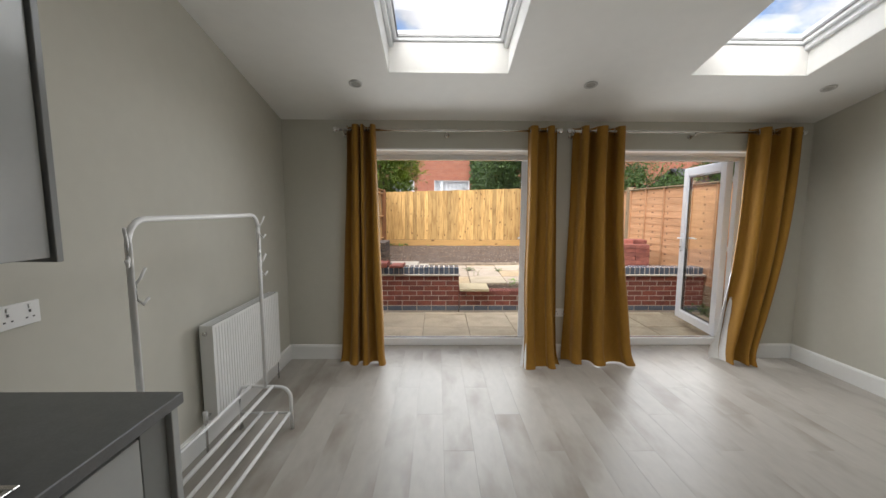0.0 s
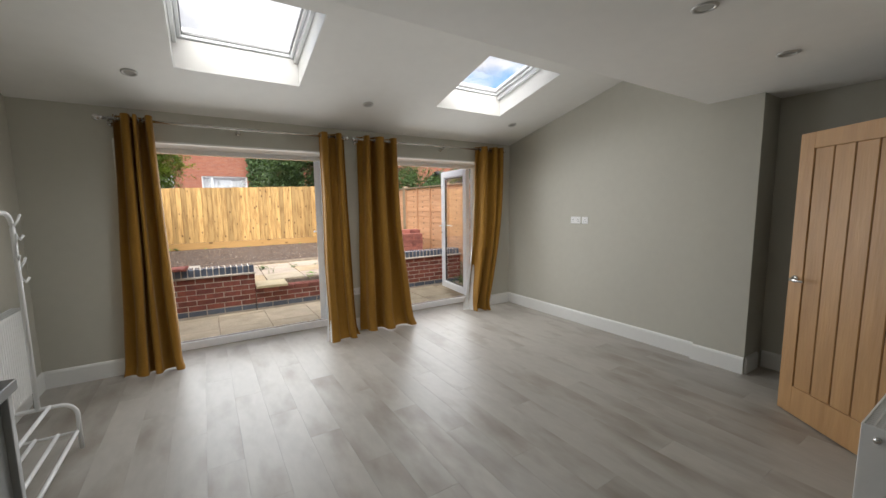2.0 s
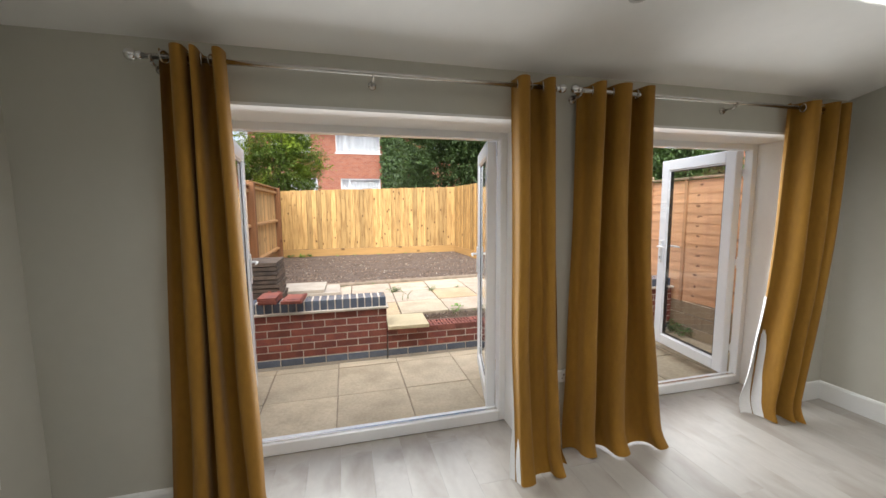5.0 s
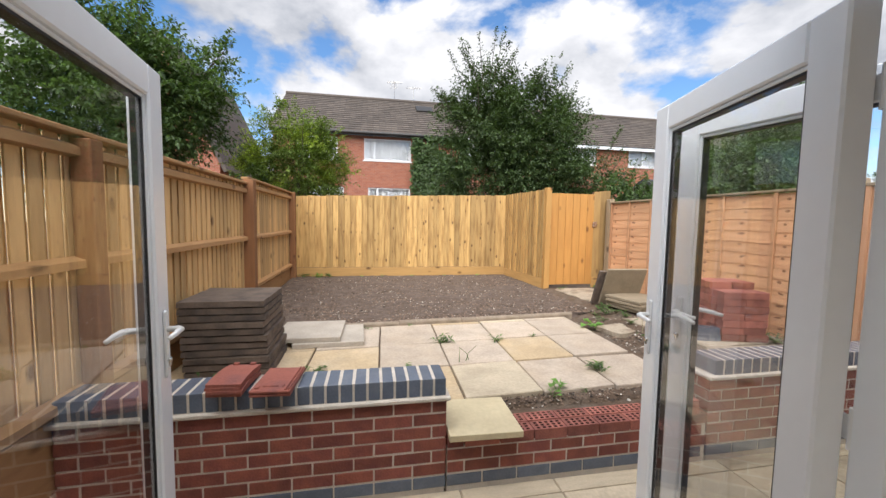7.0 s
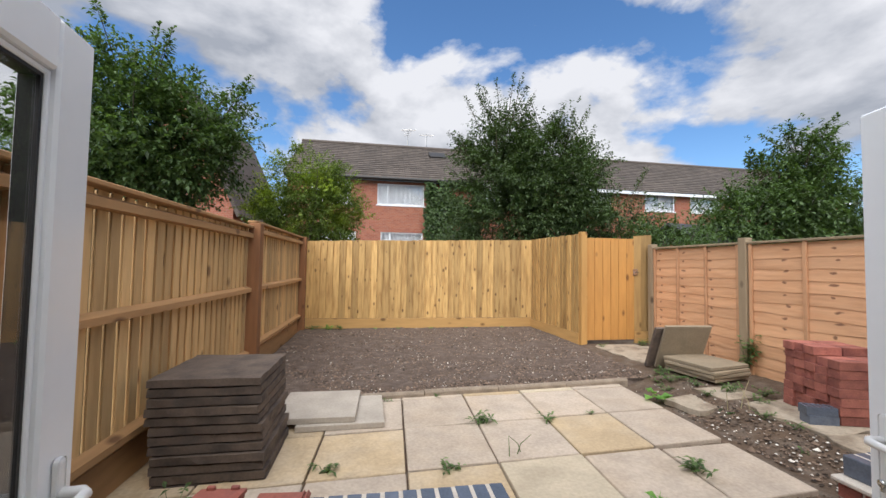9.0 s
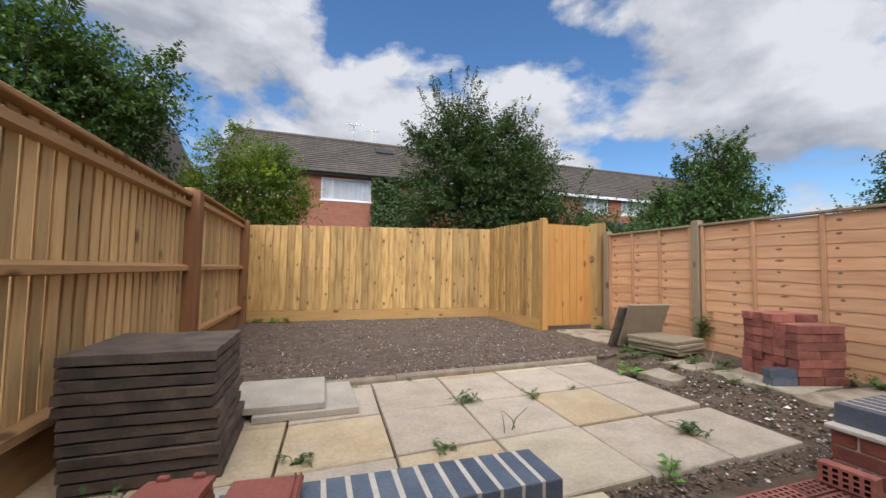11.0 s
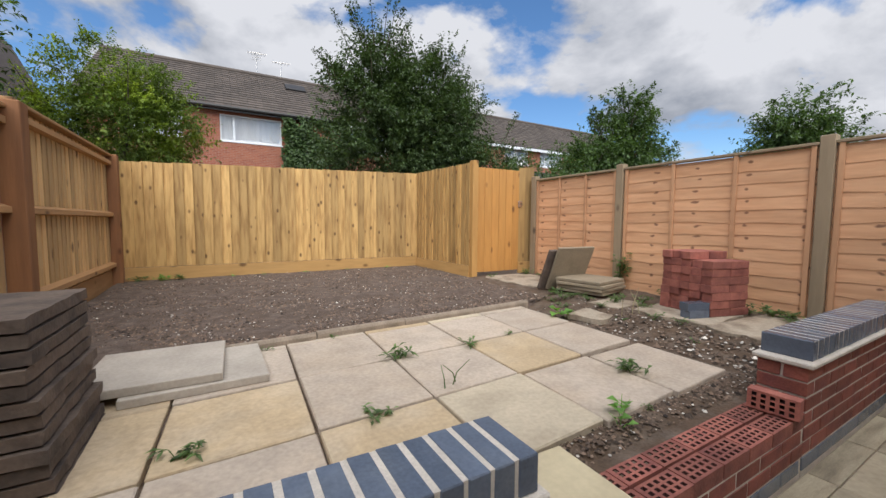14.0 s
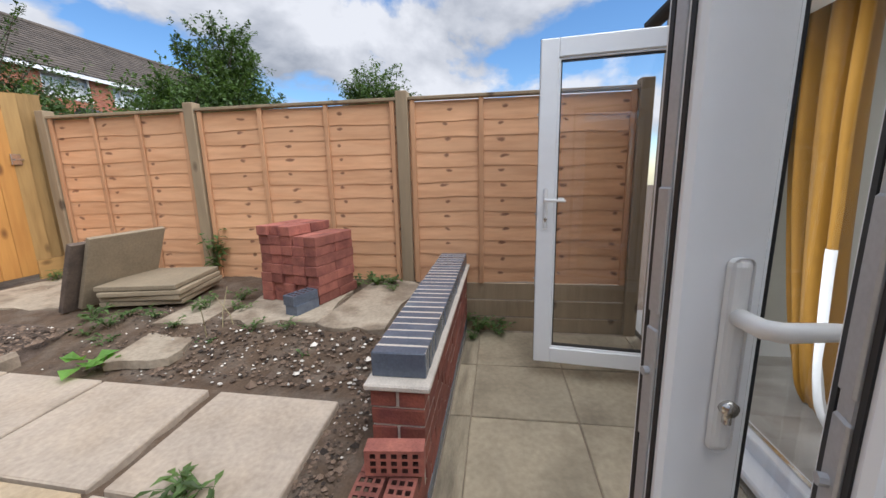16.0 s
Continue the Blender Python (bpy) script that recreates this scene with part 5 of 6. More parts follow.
# kerb edging along the gravel
ka, kb = Vector((-0.36, 7.90, 0)), Vector((2.66, 8.10, 0))
kd = (kb - ka).length
kang = math.degrees(math.atan2((kb - ka).y, (kb - ka).x))
kerb = thing("kerb", "weathered concrete edging along the gravel bed", "kerb", ka.x, ka.y, 0.178, kang, kind="structure")
for i in range(4):
    bm = bmesh.new()
    prism(bm, [(0.0, 0.0), (0.048, 0.0), (0.048, 0.16), (0.036, 0.182), (0.012, 0.182), (0.0, 0.16)], 0.004, kd / 4 - 0.004, "x")
    ob = part("edging", bm, KERBM, kerb)
    ob.matrix_basis = pose(kd / 4 * i, 0, rng.uniform(-0.004, 0.004), 0, rng.uniform(-0.3, 0.3), rng.uniform(-0.4, 0.4))

# concrete path and broken patches by the east fence


def rough_patch(name, label, x, y, z, sx, sy, rz, material, seed, sides=9):
    t = thing(name, label, "concrete patch", x, y, z, rz, kind="structure")
    bm = bmesh.new()
    out = []
    for i in range(sides):
        a = 2 * math.pi * i / sides
        q = 1.0 / max(abs(math.cos(a)), abs(math.sin(a))) ** 0.95
        w = q * (0.92 + 0.16 * noise.noise((math.cos(a) * 2, math.sin(a) * 2, seed)) + 0.06 * noise.noise((math.cos(a) * 7, math.sin(a) * 7, seed)))
        out.append((sx / 2 * math.cos(a) * w, sy / 2 * math.sin(a) * w))
    prism(bm, out, 0.0, 0.05, "z")
    bmesh.ops.bevel(bm, geom=[e for e in bm.edges if e.verts[0].co.z > 0.04 and e.verts[1].co.z > 0.04], offset=0.004, segments=1, affect="EDGES")
    part("slab", bm, material, t)


rough_patch("concrete_patch", "pale broken concrete beside the brick pile", 3.62, 6.33, 0.334, 1.16, 0.48, -3, SOILCON, 2, 22)
rough_patch("concrete_patch", "worn concrete under the brick pile", 3.63, 6.93, 0.338, 1.12, 0.72, 3, SOILCON, 6, 24)
rough_patch("concrete_patch", "mossy concrete path towards the gate", 3.62, 9.20, 0.324, 0.9, 1.15, 0, SOILCON, 9, 20)
rough_patch("concrete_patch", "small worn slab in the weeds", 2.86, 7.42, 0.285, 0.42, 0.36, 14, SOILCON, 12, 16)
rough_patch("concrete_patch", "worn slab beside the paving", 3.32, 7.52, 0.326, 0.5, 0.36, 5, SOILCON, 15, 16)

# ---- loose stones, weeds ----


def scatter(name, label, n, place, size, material, seed):
    """Small stones strewn over the ground, one mesh."""
    rg = random.Random(seed)
    vs, fs = [], []
    for _ in range(n):
        x, y, z = place(rg)
        s = size * rg.uniform(0.4, 1.0) * (1.9 if rg.random() < 0.05 else 1)
        b = len(vs)
        a0 = rg.uniform(0, 6.28)
        for k in range(5):
            a = a0 + 2 * math.pi * k / 5
            q = s * rg.uniform(0.7, 1.15)
            vs.append((x + q * math.cos(a), y + q * math.sin(a), z - s * 0.15))
        vs.append((x + s * rg.uniform(-0.3, 0.3), y + s * rg.uniform(-0.3, 0.3), z + s * rg.uniform(0.35, 0.7)))
        fs += [(b + k, b + (k + 1) % 5, b + 5) for k in range(5)]
    ob = soup(name, vs, fs, material)
    tagged(ob, label, "gravel", "", "stuff")


def on_gravel(rg):
    y = 7.98 + 3.45 * rg.random() ** 1.4
    x = rg.uniform(-1.36, 3.0)
    y = max(y, 7.99 + 0.066 * x)
    return x, y, ZG + 0.03 * max(0, (y - 9) / 2.5)


def on_soil(rg):
    if rg.random() < 0.45:
        x, y = rg.uniform(0.55, 2.75), 5.935 + 0.195 * rg.random()
    elif rg.random() < 0.8:
        x, y = rg.uniform(2.62, 3.4), rg.uniform(5.95, 8.0)
    else:
        x, y = rg.uniform(-1.4, -0.66), rg.uniform(5.95, 6.7)
    fall = 0.09 * (6.02 - y) / 0.12 if y < 6.02 and 0.4 < x < 2.4 else 0.0
    return x, y, ZU - 0.026 - fall + (0.09 * min(1, (x - 2.75) / 0.35) * min(1, max(0, (y - 5.95) / 0.25)) if x > 2.75 else 0)


scatter("gravel", "small mixed brown and grey stones on the bed", 16000, on_gravel, 0.0155, PEBBLE, 1)
scatter("gravel", "pale stone chips strewn on the bed", 900, on_gravel, 0.011, CHIP, 2)
scatter("soil_stones", "pale stones and chips in the soil strip", 260, on_soil, 0.010, CHIP, 3)
scatter("soil_stones", "brown stones and clods in the soil strip", 2600, on_soil, 0.013, PEBBLE, 5)


def on_rubble(rg):
    x, y = rg.uniform(2.58, 3.08), rg.uniform(6.0, 7.4)
    return x, y, ZU - 0.018 + 0.09 * max(0, min(1, (x - 2.75) / 0.35)) * min(1, max(0, (y - 5.95) / 0.25))


scatter("rubble", "broken stones and brick chips on the rough soil", 220, on_rubble, 0.019, PEBBLE, 7)
scatter("rubble", "pale broken stones on the rough soil", 110, on_rubble, 0.014, CHIP, 8)


def leaf_quad(vs, fs, base, d, up, L, W):
    """One pointed leaf, folded along its midrib."""
    b = len(vs)
    s = d.cross(up)
    if s.length < 0.01:
        s = Vector((1, 0, 0))
    s.normalize()
    vs += [tuple(base), tuple(base + d * L * 0.5 + s * W * 0.5 + up * W * 0.15), tuple(base + d * L - up * L * 0.18), tuple(base + d * L * 0.5 - s * W * 0.5 + up * W * 0.15), tuple(base + d * L * 0.5)]
    fs += [(b, b + 1, b + 4), (b + 1, b + 2, b + 4), (b + 2, b + 3, b + 4), (b + 3, b, b + 4)]


def weed(x, y, z, size, n, material, label, seed, upright=0.5, lw=0.3, ll=0.4):
    rg = random.Random(seed)
    t = thing("weed", label, "weed", x, y, z)
    vs, fs, sv, sf = [], [], [], []
    bm = bmesh.new()
    stems = max(3, n // 7)
    for _ in range(stems):
        a = rg.uniform(0, 6.28)
        tip = Vector((math.cos(a) * (1.15 - upright), math.sin(a) * (1.15 - upright), upright * rg.uniform(0.6, 1.1))) * size
        tube(bm, [(0, 0, -0.02), tuple(tip * 0.5 + Vector((0, 0, size * 0.12))), tuple(tip)], [0.0025, 0.002, 0.001], 4, False)
        for _ in range(n // stems):
            f = rg.uniform(0.15, 1.0)
            p = tip * f + Vector((0, 0, size * 0.2 * f * (1 - f)))
            b = rg.uniform(0, 6.28)
            d = Vector((math.cos(b), math.sin(b), rg.uniform(-0.2, 0.7))).normalized()
            leaf_quad(vs, fs, p, d, Vector((0, 0, 1)), size * ll * rg.uniform(0.6, 1.2), size * ll * lw * rg.uniform(0.8, 1.2) * 2)
    tagged(part("stem", bm, material, t), kind="stuff")
    tagged(soup("foliage", vs, fs, material, t), kind="stuff")


GW = "green weed growing through a paving joint"
for i, (x, y, s, n, up) in enumerate(((0.77, 7.27, 0.13, 46, 0.45), (1.35, 7.26, 0.11, 26, 0.4), (1.93, 6.40, 0.13, 46, 0.4), (0.39, 6.66, 0.09, 34, 0.2), (-0.36, 6.72, 0.10, 36, 0.3), (0.03, 7.88, 0.06, 16, 0.3), (1.78, 7.37, 0.07, 18, 0.3), (0.50, 7.92, 0.06, 12, 0.4))):
    weed(x, y, ZU, s, n, LEAFW, GW, 100 + i, up, 0.16, 0.55)
weed(1.41, 6.11, 0.28, 0.125, 6, LEAFB, "bright broad-leaved seedling in the soil strip", 120, 0.8, 0.42, 0.62)
weed(1.35, 6.07, 0.28, 0.085, 5, LEAFB, "bright broad-leaved seedling in the soil strip", 121, 0.5, 0.42, 0.7)
weed(2.70, 7.62, 0.29, 0.15, 9, LEAFB, "bright broad-leaved plant at the kerb end", 122, 0.3, 0.46, 0.85)
weed(1.60, 6.10, 0.28, 0.08, 20, LEAFW, "small grey-green weed in the soil strip", 123, 0.3, 0.2)
for i, (x, y, s, n) in enumerate(((2.98, 8.12, 0.15, 50), (3.14, 8.2, 0.15, 50), (3.2, 7.76, 0.13, 44), (3.06, 7.5, 0.11, 36), (3.36, 7.5, 0.15, 44), (2.92, 7.2, 0.10, 26), (3.34, 7.22, 0.13, 40), (4.06, 6.5, 0.18, 80), (4.1, 6.35, 0.16, 60), (4.0, 6.62, 0.14, 50), (4.12, 7.4, 0.2, 70), (4.05, 9.3, 0.16, 50), (3.1, 6.75, 0.10, 28), (2.85, 6.5, 0.09, 20), (4.0, 9.62, 0.18, 50), (3.3, 9.6, 0.12, 30), (3.04, 7.96, 0.15, 56), (3.2, 7.98, 0.12, 40), (2.92, 7.86, 0.13, 44), (3.05, 6.95, 0.11, 34), (3.62, 7.42, 0.14, 50), (3.9, 6.28, 0.12, 36), (3.46, 7.6, 0.13, 40))):
    weed(x, y, 0.29 if x < 3 else 0.37, s, n, LEAFW, "low patch of green weeds beside the fence", 140 + i, 0.45, 0.2, 0.36)
weed(4.14, 8.05, 0.40, 0.42, 70, LEAFW, "tall leafy weed climbing the fence post", 160, 0.95, 0.3, 0.2)
for i, (x, y, s, n, m) in enumerate(((-0.78, 6.45, 0.15, 40, LEAFB), (-1.02, 6.34, 0.26, 60, LEAFW), (-1.25, 6.25, 0.18, 50, LEAFW), (-0.70, 6.25, 0.14, 40, LEAFB), (-1.15, 6.05, 0.16, 50, LEAFW))):
    weed(x, y, 0.26, s, n, m, "leafy green weed at the foot of the slab stack", 170 + i, 0.75, 0.2, 0.22)
for i, x in enumerate((-1.2, -0.95, -0.7, -0.1, 0.3, 0.9, 1.6, 2.3)):
    weed(x, 11.36, 0.38, 0.13 if i < 3 else 0.07, 40 if i < 3 else 14, LEAFB if i % 2 else LEAFW, "grass and weeds along the fence foot", 190 + i, 0.4, 0.14, 0.6)
for i, (x, y, s) in enumerate(((4.12, 5.45, 0.22), (4.15, 5.62, 0.25), (4.0, 5.66, 0.13))):
    weed(x, y, ZP, s, 50, LEAFW, "green weed in the patio corner by the fence", 210 + i, 0.6, 0.25, 0.3)
for i, (x, y, h) in enumerate(((3.08, 7.18, 0.30), (3.14, 7.12, 0.26), (3.0, 7.22, 0.24), (0.88, 6.78, 0.15), (0.82, 6.74, 0.10), (0.93, 6.80, 0.12))):
    t = thing("dry_stalk", "dry straw-coloured stalk of a dead weed", "stalk", x, y, 0.30)
    bm = bmesh.new()
    a = i * 1.9
    tube(bm, [(0, 0, -0.03), (0.03 * math.cos(a), 0.03 * math.sin(a), h * 0.5), (0.10 * math.cos(a), 0.10 * math.sin(a), h)], [0.004, 0.003, 0.0015], 5)
    part("stem", bm, DRY if i < 3 else LEAFW, t)

# ---- beyond the fences: houses ----


def house_window(parent, x0, x1, z0, z1, y, mullions):
    w = part_empty("window", parent)
    bm = bmesh.new()
    f = 0.07
    for a in ((x0, x0 + f, z0, z1), (x1 - f, x1, z0, z1), (x0 + f, x1 - f, z0, z0 + f), (x0 + f, x1 - f, z1 - f, z1)):
        box(bm, a[0], y - 0.03, a[2], a[1], y + 0.05, a[3], 0.01)
    for m in mullions:
        mx = x0 + (x1 - x0) * m
        box(bm, mx - 0.045, y - 0.028, z0 + f, mx + 0.045, y + 0.045, z1 - f, 0.008)
    part("frame", bm, UPVC, w)
    bm = bmesh.new()
    box(bm, x0 - 0.06, y - 0.10, z0 - 0.06, x1 + 0.06, y + 0.02, z0 - 0.002, 0.01)
    part("sill", bm, UPVC, w)
    bm = bmesh.new()
    box(bm, x0 + f, y + 0.01, z0 + f, x1 - f, y + 0.02, z1 - f)
    part("pane", bm, GLASS, w)
    bm = bmesh.new()
    n = 40
    P = [[bm.verts.new((x0 + (x1 - x0) * i / n, y + 0.14 + 0.006 * math.sin(i * 1.7), z)) for i in range(n + 1)] for z in (z0, z1)]
    for i in range(n):
        bm.faces.new((P[0][i], P[0][i + 1], P[1][i + 1], P[1][i]))
    part("net_curtain", bm, CURTW, w, "net curtain behind the glass, paled to stand for reflected sky")


def part_empty(name, parent):
    ob = new(name)
    ob.parent = parent
    return ob


def tiled_slope(parent, x0, x1, ya, za, yb, zb, material=None, step=0.30):
    """Roof covering in overlapping courses of tiles, each course cut into tiles."""
    L = math.hypot(yb - ya, zb - za)
    n = int(L / step)
    dy, dz = (yb - ya) / L, (zb - za) / L
    ny, nz = -dz, dy
    if nz < 0:
        ny, nz = -ny, -nz
    k = int((x1 - x0) / 0.32)
    vs, fs = [], []
    for j in range(n):
        a, b = L * j / n - 0.03, L * (j + 1) / n + 0.02
        for i in range(k):
            xa, xb = x0 + (x1 - x0) * i / k + 0.004, x0 + (x1 - x0) * (i + 1) / k - 0.004
            q = len(vs)
            for s, h in ((a, 0.045), (b, 0.012)):
                for x in (xa, xb):
                    vs.append((x, ya + dy * s + ny * h, za + dz * s + nz * h))
            for x in (xa, xb):
                vs.append((x, ya + dy * a, za + dz * a))
            fs += [(q, q + 1, q + 3, q + 2), (q + 4, q + 5, q + 1, q)]
    ob = soup("roof_tiles", vs, fs, material or ROOFT, parent)
    ob["kind"] = "stuff"
    return ob


HY = 24.27
terrace = thing("house", "long red brick terrace house with brown tiled roof", "house", 0, 0, 0)
WINS = [(-0.26, 2.22, 4.67, 5.80), (-3.6, -1.6, 4.67, 5.80), (5.2, 7.4, 4.7, 5.85), (-0.05, 2.18, 2.05, 3.24), (-3.0, -1.3, 2.05, 3.24), (15.35, 17.35, 4.97, 6.12), (18.4, 20.5, 4.97, 6.12), (11.5, 13.2, 4.97, 6.12), (22.2, 24.2, 4.97, 6.12)]
hx0, hx1, hz0, hz1 = -4.75, 30.0, 0.3, 6.1
xs = sorted({hx0, hx1, *[w[0] for w in WINS], *[w[1] for w in WINS]})
zs = sorted({hz0, hz1 + 0.15, *[w[2] for w in WINS], *[w[3] for w in WINS]})
bm = bmesh.new()
for a, b in zip(xs, xs[1:]):
    for c, d in zip(zs, zs[1:]):
        if not any(w[0] <= a and b <= w[1] and w[2] <= c and d <= w[3] for w in WINS):
            box(bm, a, HY + 0.05, c, b, HY + 0.33, d)
prism(bm, [(HY + 0.33, hz0), (HY + 0.33, 6.1), (HY + 4.1, 9.0), (HY + 7.8, 6.1), (HY + 7.8, hz0)], hx0, hx0 + 0.3, "x")
bmesh.ops.remove_doubles(bm, verts=bm.verts[:], dist=0.002)
part("wall", bm, HBRICK, terrace)
# added dark sheet: its colour stands in for unlit rooms
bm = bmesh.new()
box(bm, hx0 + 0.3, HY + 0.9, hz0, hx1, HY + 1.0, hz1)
part("room_backing", bm, mat("room_shade", (0.10, 0.10, 0.10), 0.9), terrace, "dark sheet standing in for the shade of the rooms behind the windows")
tiled_slope(terrace, hx0 - 0.15, hx1, HY - 0.25, 6.05, HY + 4.1, 9.0)
bm = bmesh.new()
prism(bm, [(HY - 0.2, 5.98), (HY + 4.1, 8.94), (HY + 8.4, 5.98), (HY + 8.3, 5.9), (HY + 4.1, 8.8), (HY - 0.1, 5.9)], hx0 - 0.1, hx1, "x")
part("roof", bm, FELT, terrace)
bm = bmesh.new()
tube(bm, [(hx0 - 0.15, HY + 4.1, 9.03), (hx1, HY + 4.1, 9.03)], 0.13, 10)
part("ridge", bm, ROOFT, terrace)
bm = bmesh.new()
box(bm, hx0 - 0.1, HY - 0.26, 5.86, 5.0, HY - 0.22, 6.06)
tube(bm, [(hx0 - 0.1, HY - 0.33, 6.0), (5.0, HY - 0.33, 6.0)], 0.07, 8)
part("fascia", bm, DARKW, terrace, "dark fascia and gutter")
bm = bmesh.new()
box(bm, 5.0, HY - 0.26, 5.86, hx1, HY - 0.22, 6.06)
box(bm, 14.0, HY - 0.0, 6.13, 25.0, HY + 0.06, 6.25)
part("fascia", bm, UPVC, terrace, "white fascia")
for w in WINS:
    house_window(terrace, *w, HY + 0.12, (0.22,) if w[1] - w[0] > 2.1 else (0.5,))
# rooflight and aerials
bm = bmesh.new()
box(bm, -0.5, -0.4, 0, 0.5, 0.4, 0.09, 0.01)
ob = part("rooflight", bm, DARKW, terrace)
ob.matrix_basis = pose(3.3, HY + 3.0, 8.30, 34, 0, 0)
for x, h, dish in ((1.55, 1.15, True), (2.75, 0.9, False)):
    bm = bmesh.new()
    tube(bm, [(x, HY + 4.1, 8.9), (x, HY + 4.1, 9.1 + h)], 0.025, 6)
    tube(bm, [(x - 0.45, HY + 4.1, 9.0 + h), (x + 0.5, HY + 4.1, 9.05 + h)], 0.018, 6)
    for i in range(6):
        a = x - 0.4 + 0.16 * i
        tube(bm, [(a, HY + 3.85, 9.02 + h), (a, HY + 4.35, 9.02 + h)], 0.010, 5)
    if dish:
        for i in range(4):
            tube(bm, [(x - 0.25, HY + 4.02, 8.62 + h + 0.13 * i), (x + 0.2, HY + 4.0, 8.68 + h + 0.13 * i)], 0.012, 5)
    part("aerial", bm, STEEL, terrace, "metal television aerial")

side = thing("house", "red brick house with a steep brown tiled gable roof", "house", -8.7, 22.0, 0, 0)
bm = bmesh.new()
prism(bm, [(-2.3, 0.3), (2.3, 0.3), (2.3, 3.9), (0.0, 9.0), (-2.3, 3.9)], 0.0, 9.0, "y")
part("wall", bm, HBRICK, side)
bm = bmesh.new()
for s in (-1, 1):
    prism(bm, [(0.0, 9.05), (s * 2.5, 3.5), (s * 2.65, 3.55), (0.0, 9.35)], -0.15, 9.2, "y")
part("roof", bm, ROOFT, side)

shed = thing("shed", "dark felted garden shed roof behind the fence", "shed", 12.6, 16.6, 0, 8)
bm = bmesh.new()
box(bm, -2.2, -1.0, 0.2, 2.2, 1.2, 2.45)
part("wall", bm, POSTM, shed)
bm = bmesh.new()
prism(bm, [(-1.35, 2.35), (0.1, 3.12), (1.55, 2.35), (1.55, 2.45), (0.1, 3.22), (-1.35, 2.45)], -2.5, 2.5, "x")
part("roof", bm, FELT, shed)

# ---- trees ----


def tree(x, y, base, lobes, n, leaf_len, material, label, seed, trunk=0.14, sprays=0, flop=0.3):
    """A tapered trunk with limbs, and a crown of leaves gathered along twigs inside uneven lobes (cx, cy, cz, rx, ry, rz)."""
    rg = random.Random(seed)
    t = thing("tree", label, "tree", x, y, base)
    bm = bmesh.new()
    topz = max(l[2] + l[5] for l in lobes)
    zmid = sum(l[2] for l in lobes) / len(lobes)
    tube(bm, [(0, 0, -0.3), (0.04, 0.02, zmid * 0.35), (-0.03, 0.05, zmid * 0.7), (0.05, 0.0, zmid), (0.0, 0.0, topz * 0.85)], [trunk, trunk * 0.85, trunk * 0.65, trunk * 0.45, 0.02], 9)
    part("trunk", bm, BARK, t)
    vs, fs = [], []
    tw = bmesh.new()
    vol = [l[3] * l[4] * l[5] for l in lobes]
    for l in lobes:
        tube(tw, [(0, 0, zmid * 0.5), (l[0] * 0.5, l[1] * 0.5, (zmid * 0.5 + l[2]) * 0.5), (l[0], l[1], l[2])], [trunk * 0.4, trunk * 0.25, 0.015], 6)
    per = 9
    twigs = int(n / per)
    l_low = min(l[2] - l[5] for l in lobes)
    clumps = []
    for _ in range(max(40, int(sum(vol) ** 0.667 * 22 / (leaf_len * 10) ** 0.8))):
        l = rg.choices(lobes, vol)[0]
        a, c = rg.uniform(0, 6.2832), rg.uniform(-1, 1)
        rr = (rg.random() ** 0.35) * (1 + 0.16 * noise.noise((a * 1.3, c * 2.0, seed)))
        s = math.sqrt(1 - c * c)
        clumps.append((Vector((l[0] + l[3] * rr * s * math.cos(a), l[1] + l[4] * rr * s * math.sin(a), l[2] + l[5] * rr * c)), a, c, rg.uniform(0.6, 1.5)))
    for _ in range(twigs):
        if rg.random() < 0.5:
            q0, a, c, big = rg.choice(clumps)
            s = math.sqrt(1 - c * c)
            w = leaf_len * 2.1 * big
            p = q0 + Vector((rg.gauss(0, w), rg.gauss(0, w), rg.gauss(0, w * 0.75)))
        else:
            l = rg.choices(lobes, vol)[0]
            a, c = rg.uniform(0, 6.2832), rg.uniform(-1, 1)
            rr = (rg.random() ** 0.42) * (1 + 0.16 * noise.noise((a * 1.3, c * 2.0, seed)))
            s = math.sqrt(1 - c * c)
            p = Vector((l[0] + l[3] * rr * s * math.cos(a), l[1] + l[4] * rr * s * math.sin(a), l[2] + l[5] * rr * c))
        if p.z < l_low:
            continue
        d = Vector((s * math.cos(a), s * math.sin(a), c * 0.7 + rg.uniform(-flop, 0.6))).normalized()
        Lt = leaf_len * rg.uniform(2.0, 4.0)
        for k in range(per):
            f = k / (per - 1)
            q = p + d * Lt * f - Vector((0, 0, flop * Lt * f * f * 0.5))
            e = Vector((rg.uniform(-1, 1), rg.uniform(-1, 1), rg.uniform(-0.9, 0.6))).normalized()
            leaf_quad(vs, fs, q, (d * 0.5 + e).normalized(), Vector((rg.uniform(-0.5, 0.5), rg.uniform(-0.5, 0.5), 1)).normalized(), leaf_len * rg.uniform(0.7, 1.25), leaf_len * 0.5 * rg.uniform(0.7, 1.2))
    for _ in range(sprays):
        l = rg.choice(lobes)
        a = rg.uniform(0, 6.2832)
        p = Vector((l[0] + l[3] * 0.75 * math.cos(a), l[1] + l[4] * 0.75 * math.sin(a), l[2] + l[5] * rg.uniform(0.3, 0.85)))
        d = Vector((math.cos(a) * 0.55, math.sin(a) * 0.55, rg.uniform(0.4, 1.3))).normalized()
        Lt = rg.uniform(0.5, 1.15) * min(1.0, 0.45 + 0.2 * trunk / 0.07)
        tip = p + d * Lt
        tube(tw, [tuple(p - d * 0.4), tuple(p + d * Lt * 0.5), tuple(tip)], [0.012, 0.008, 0.003], 4, False)
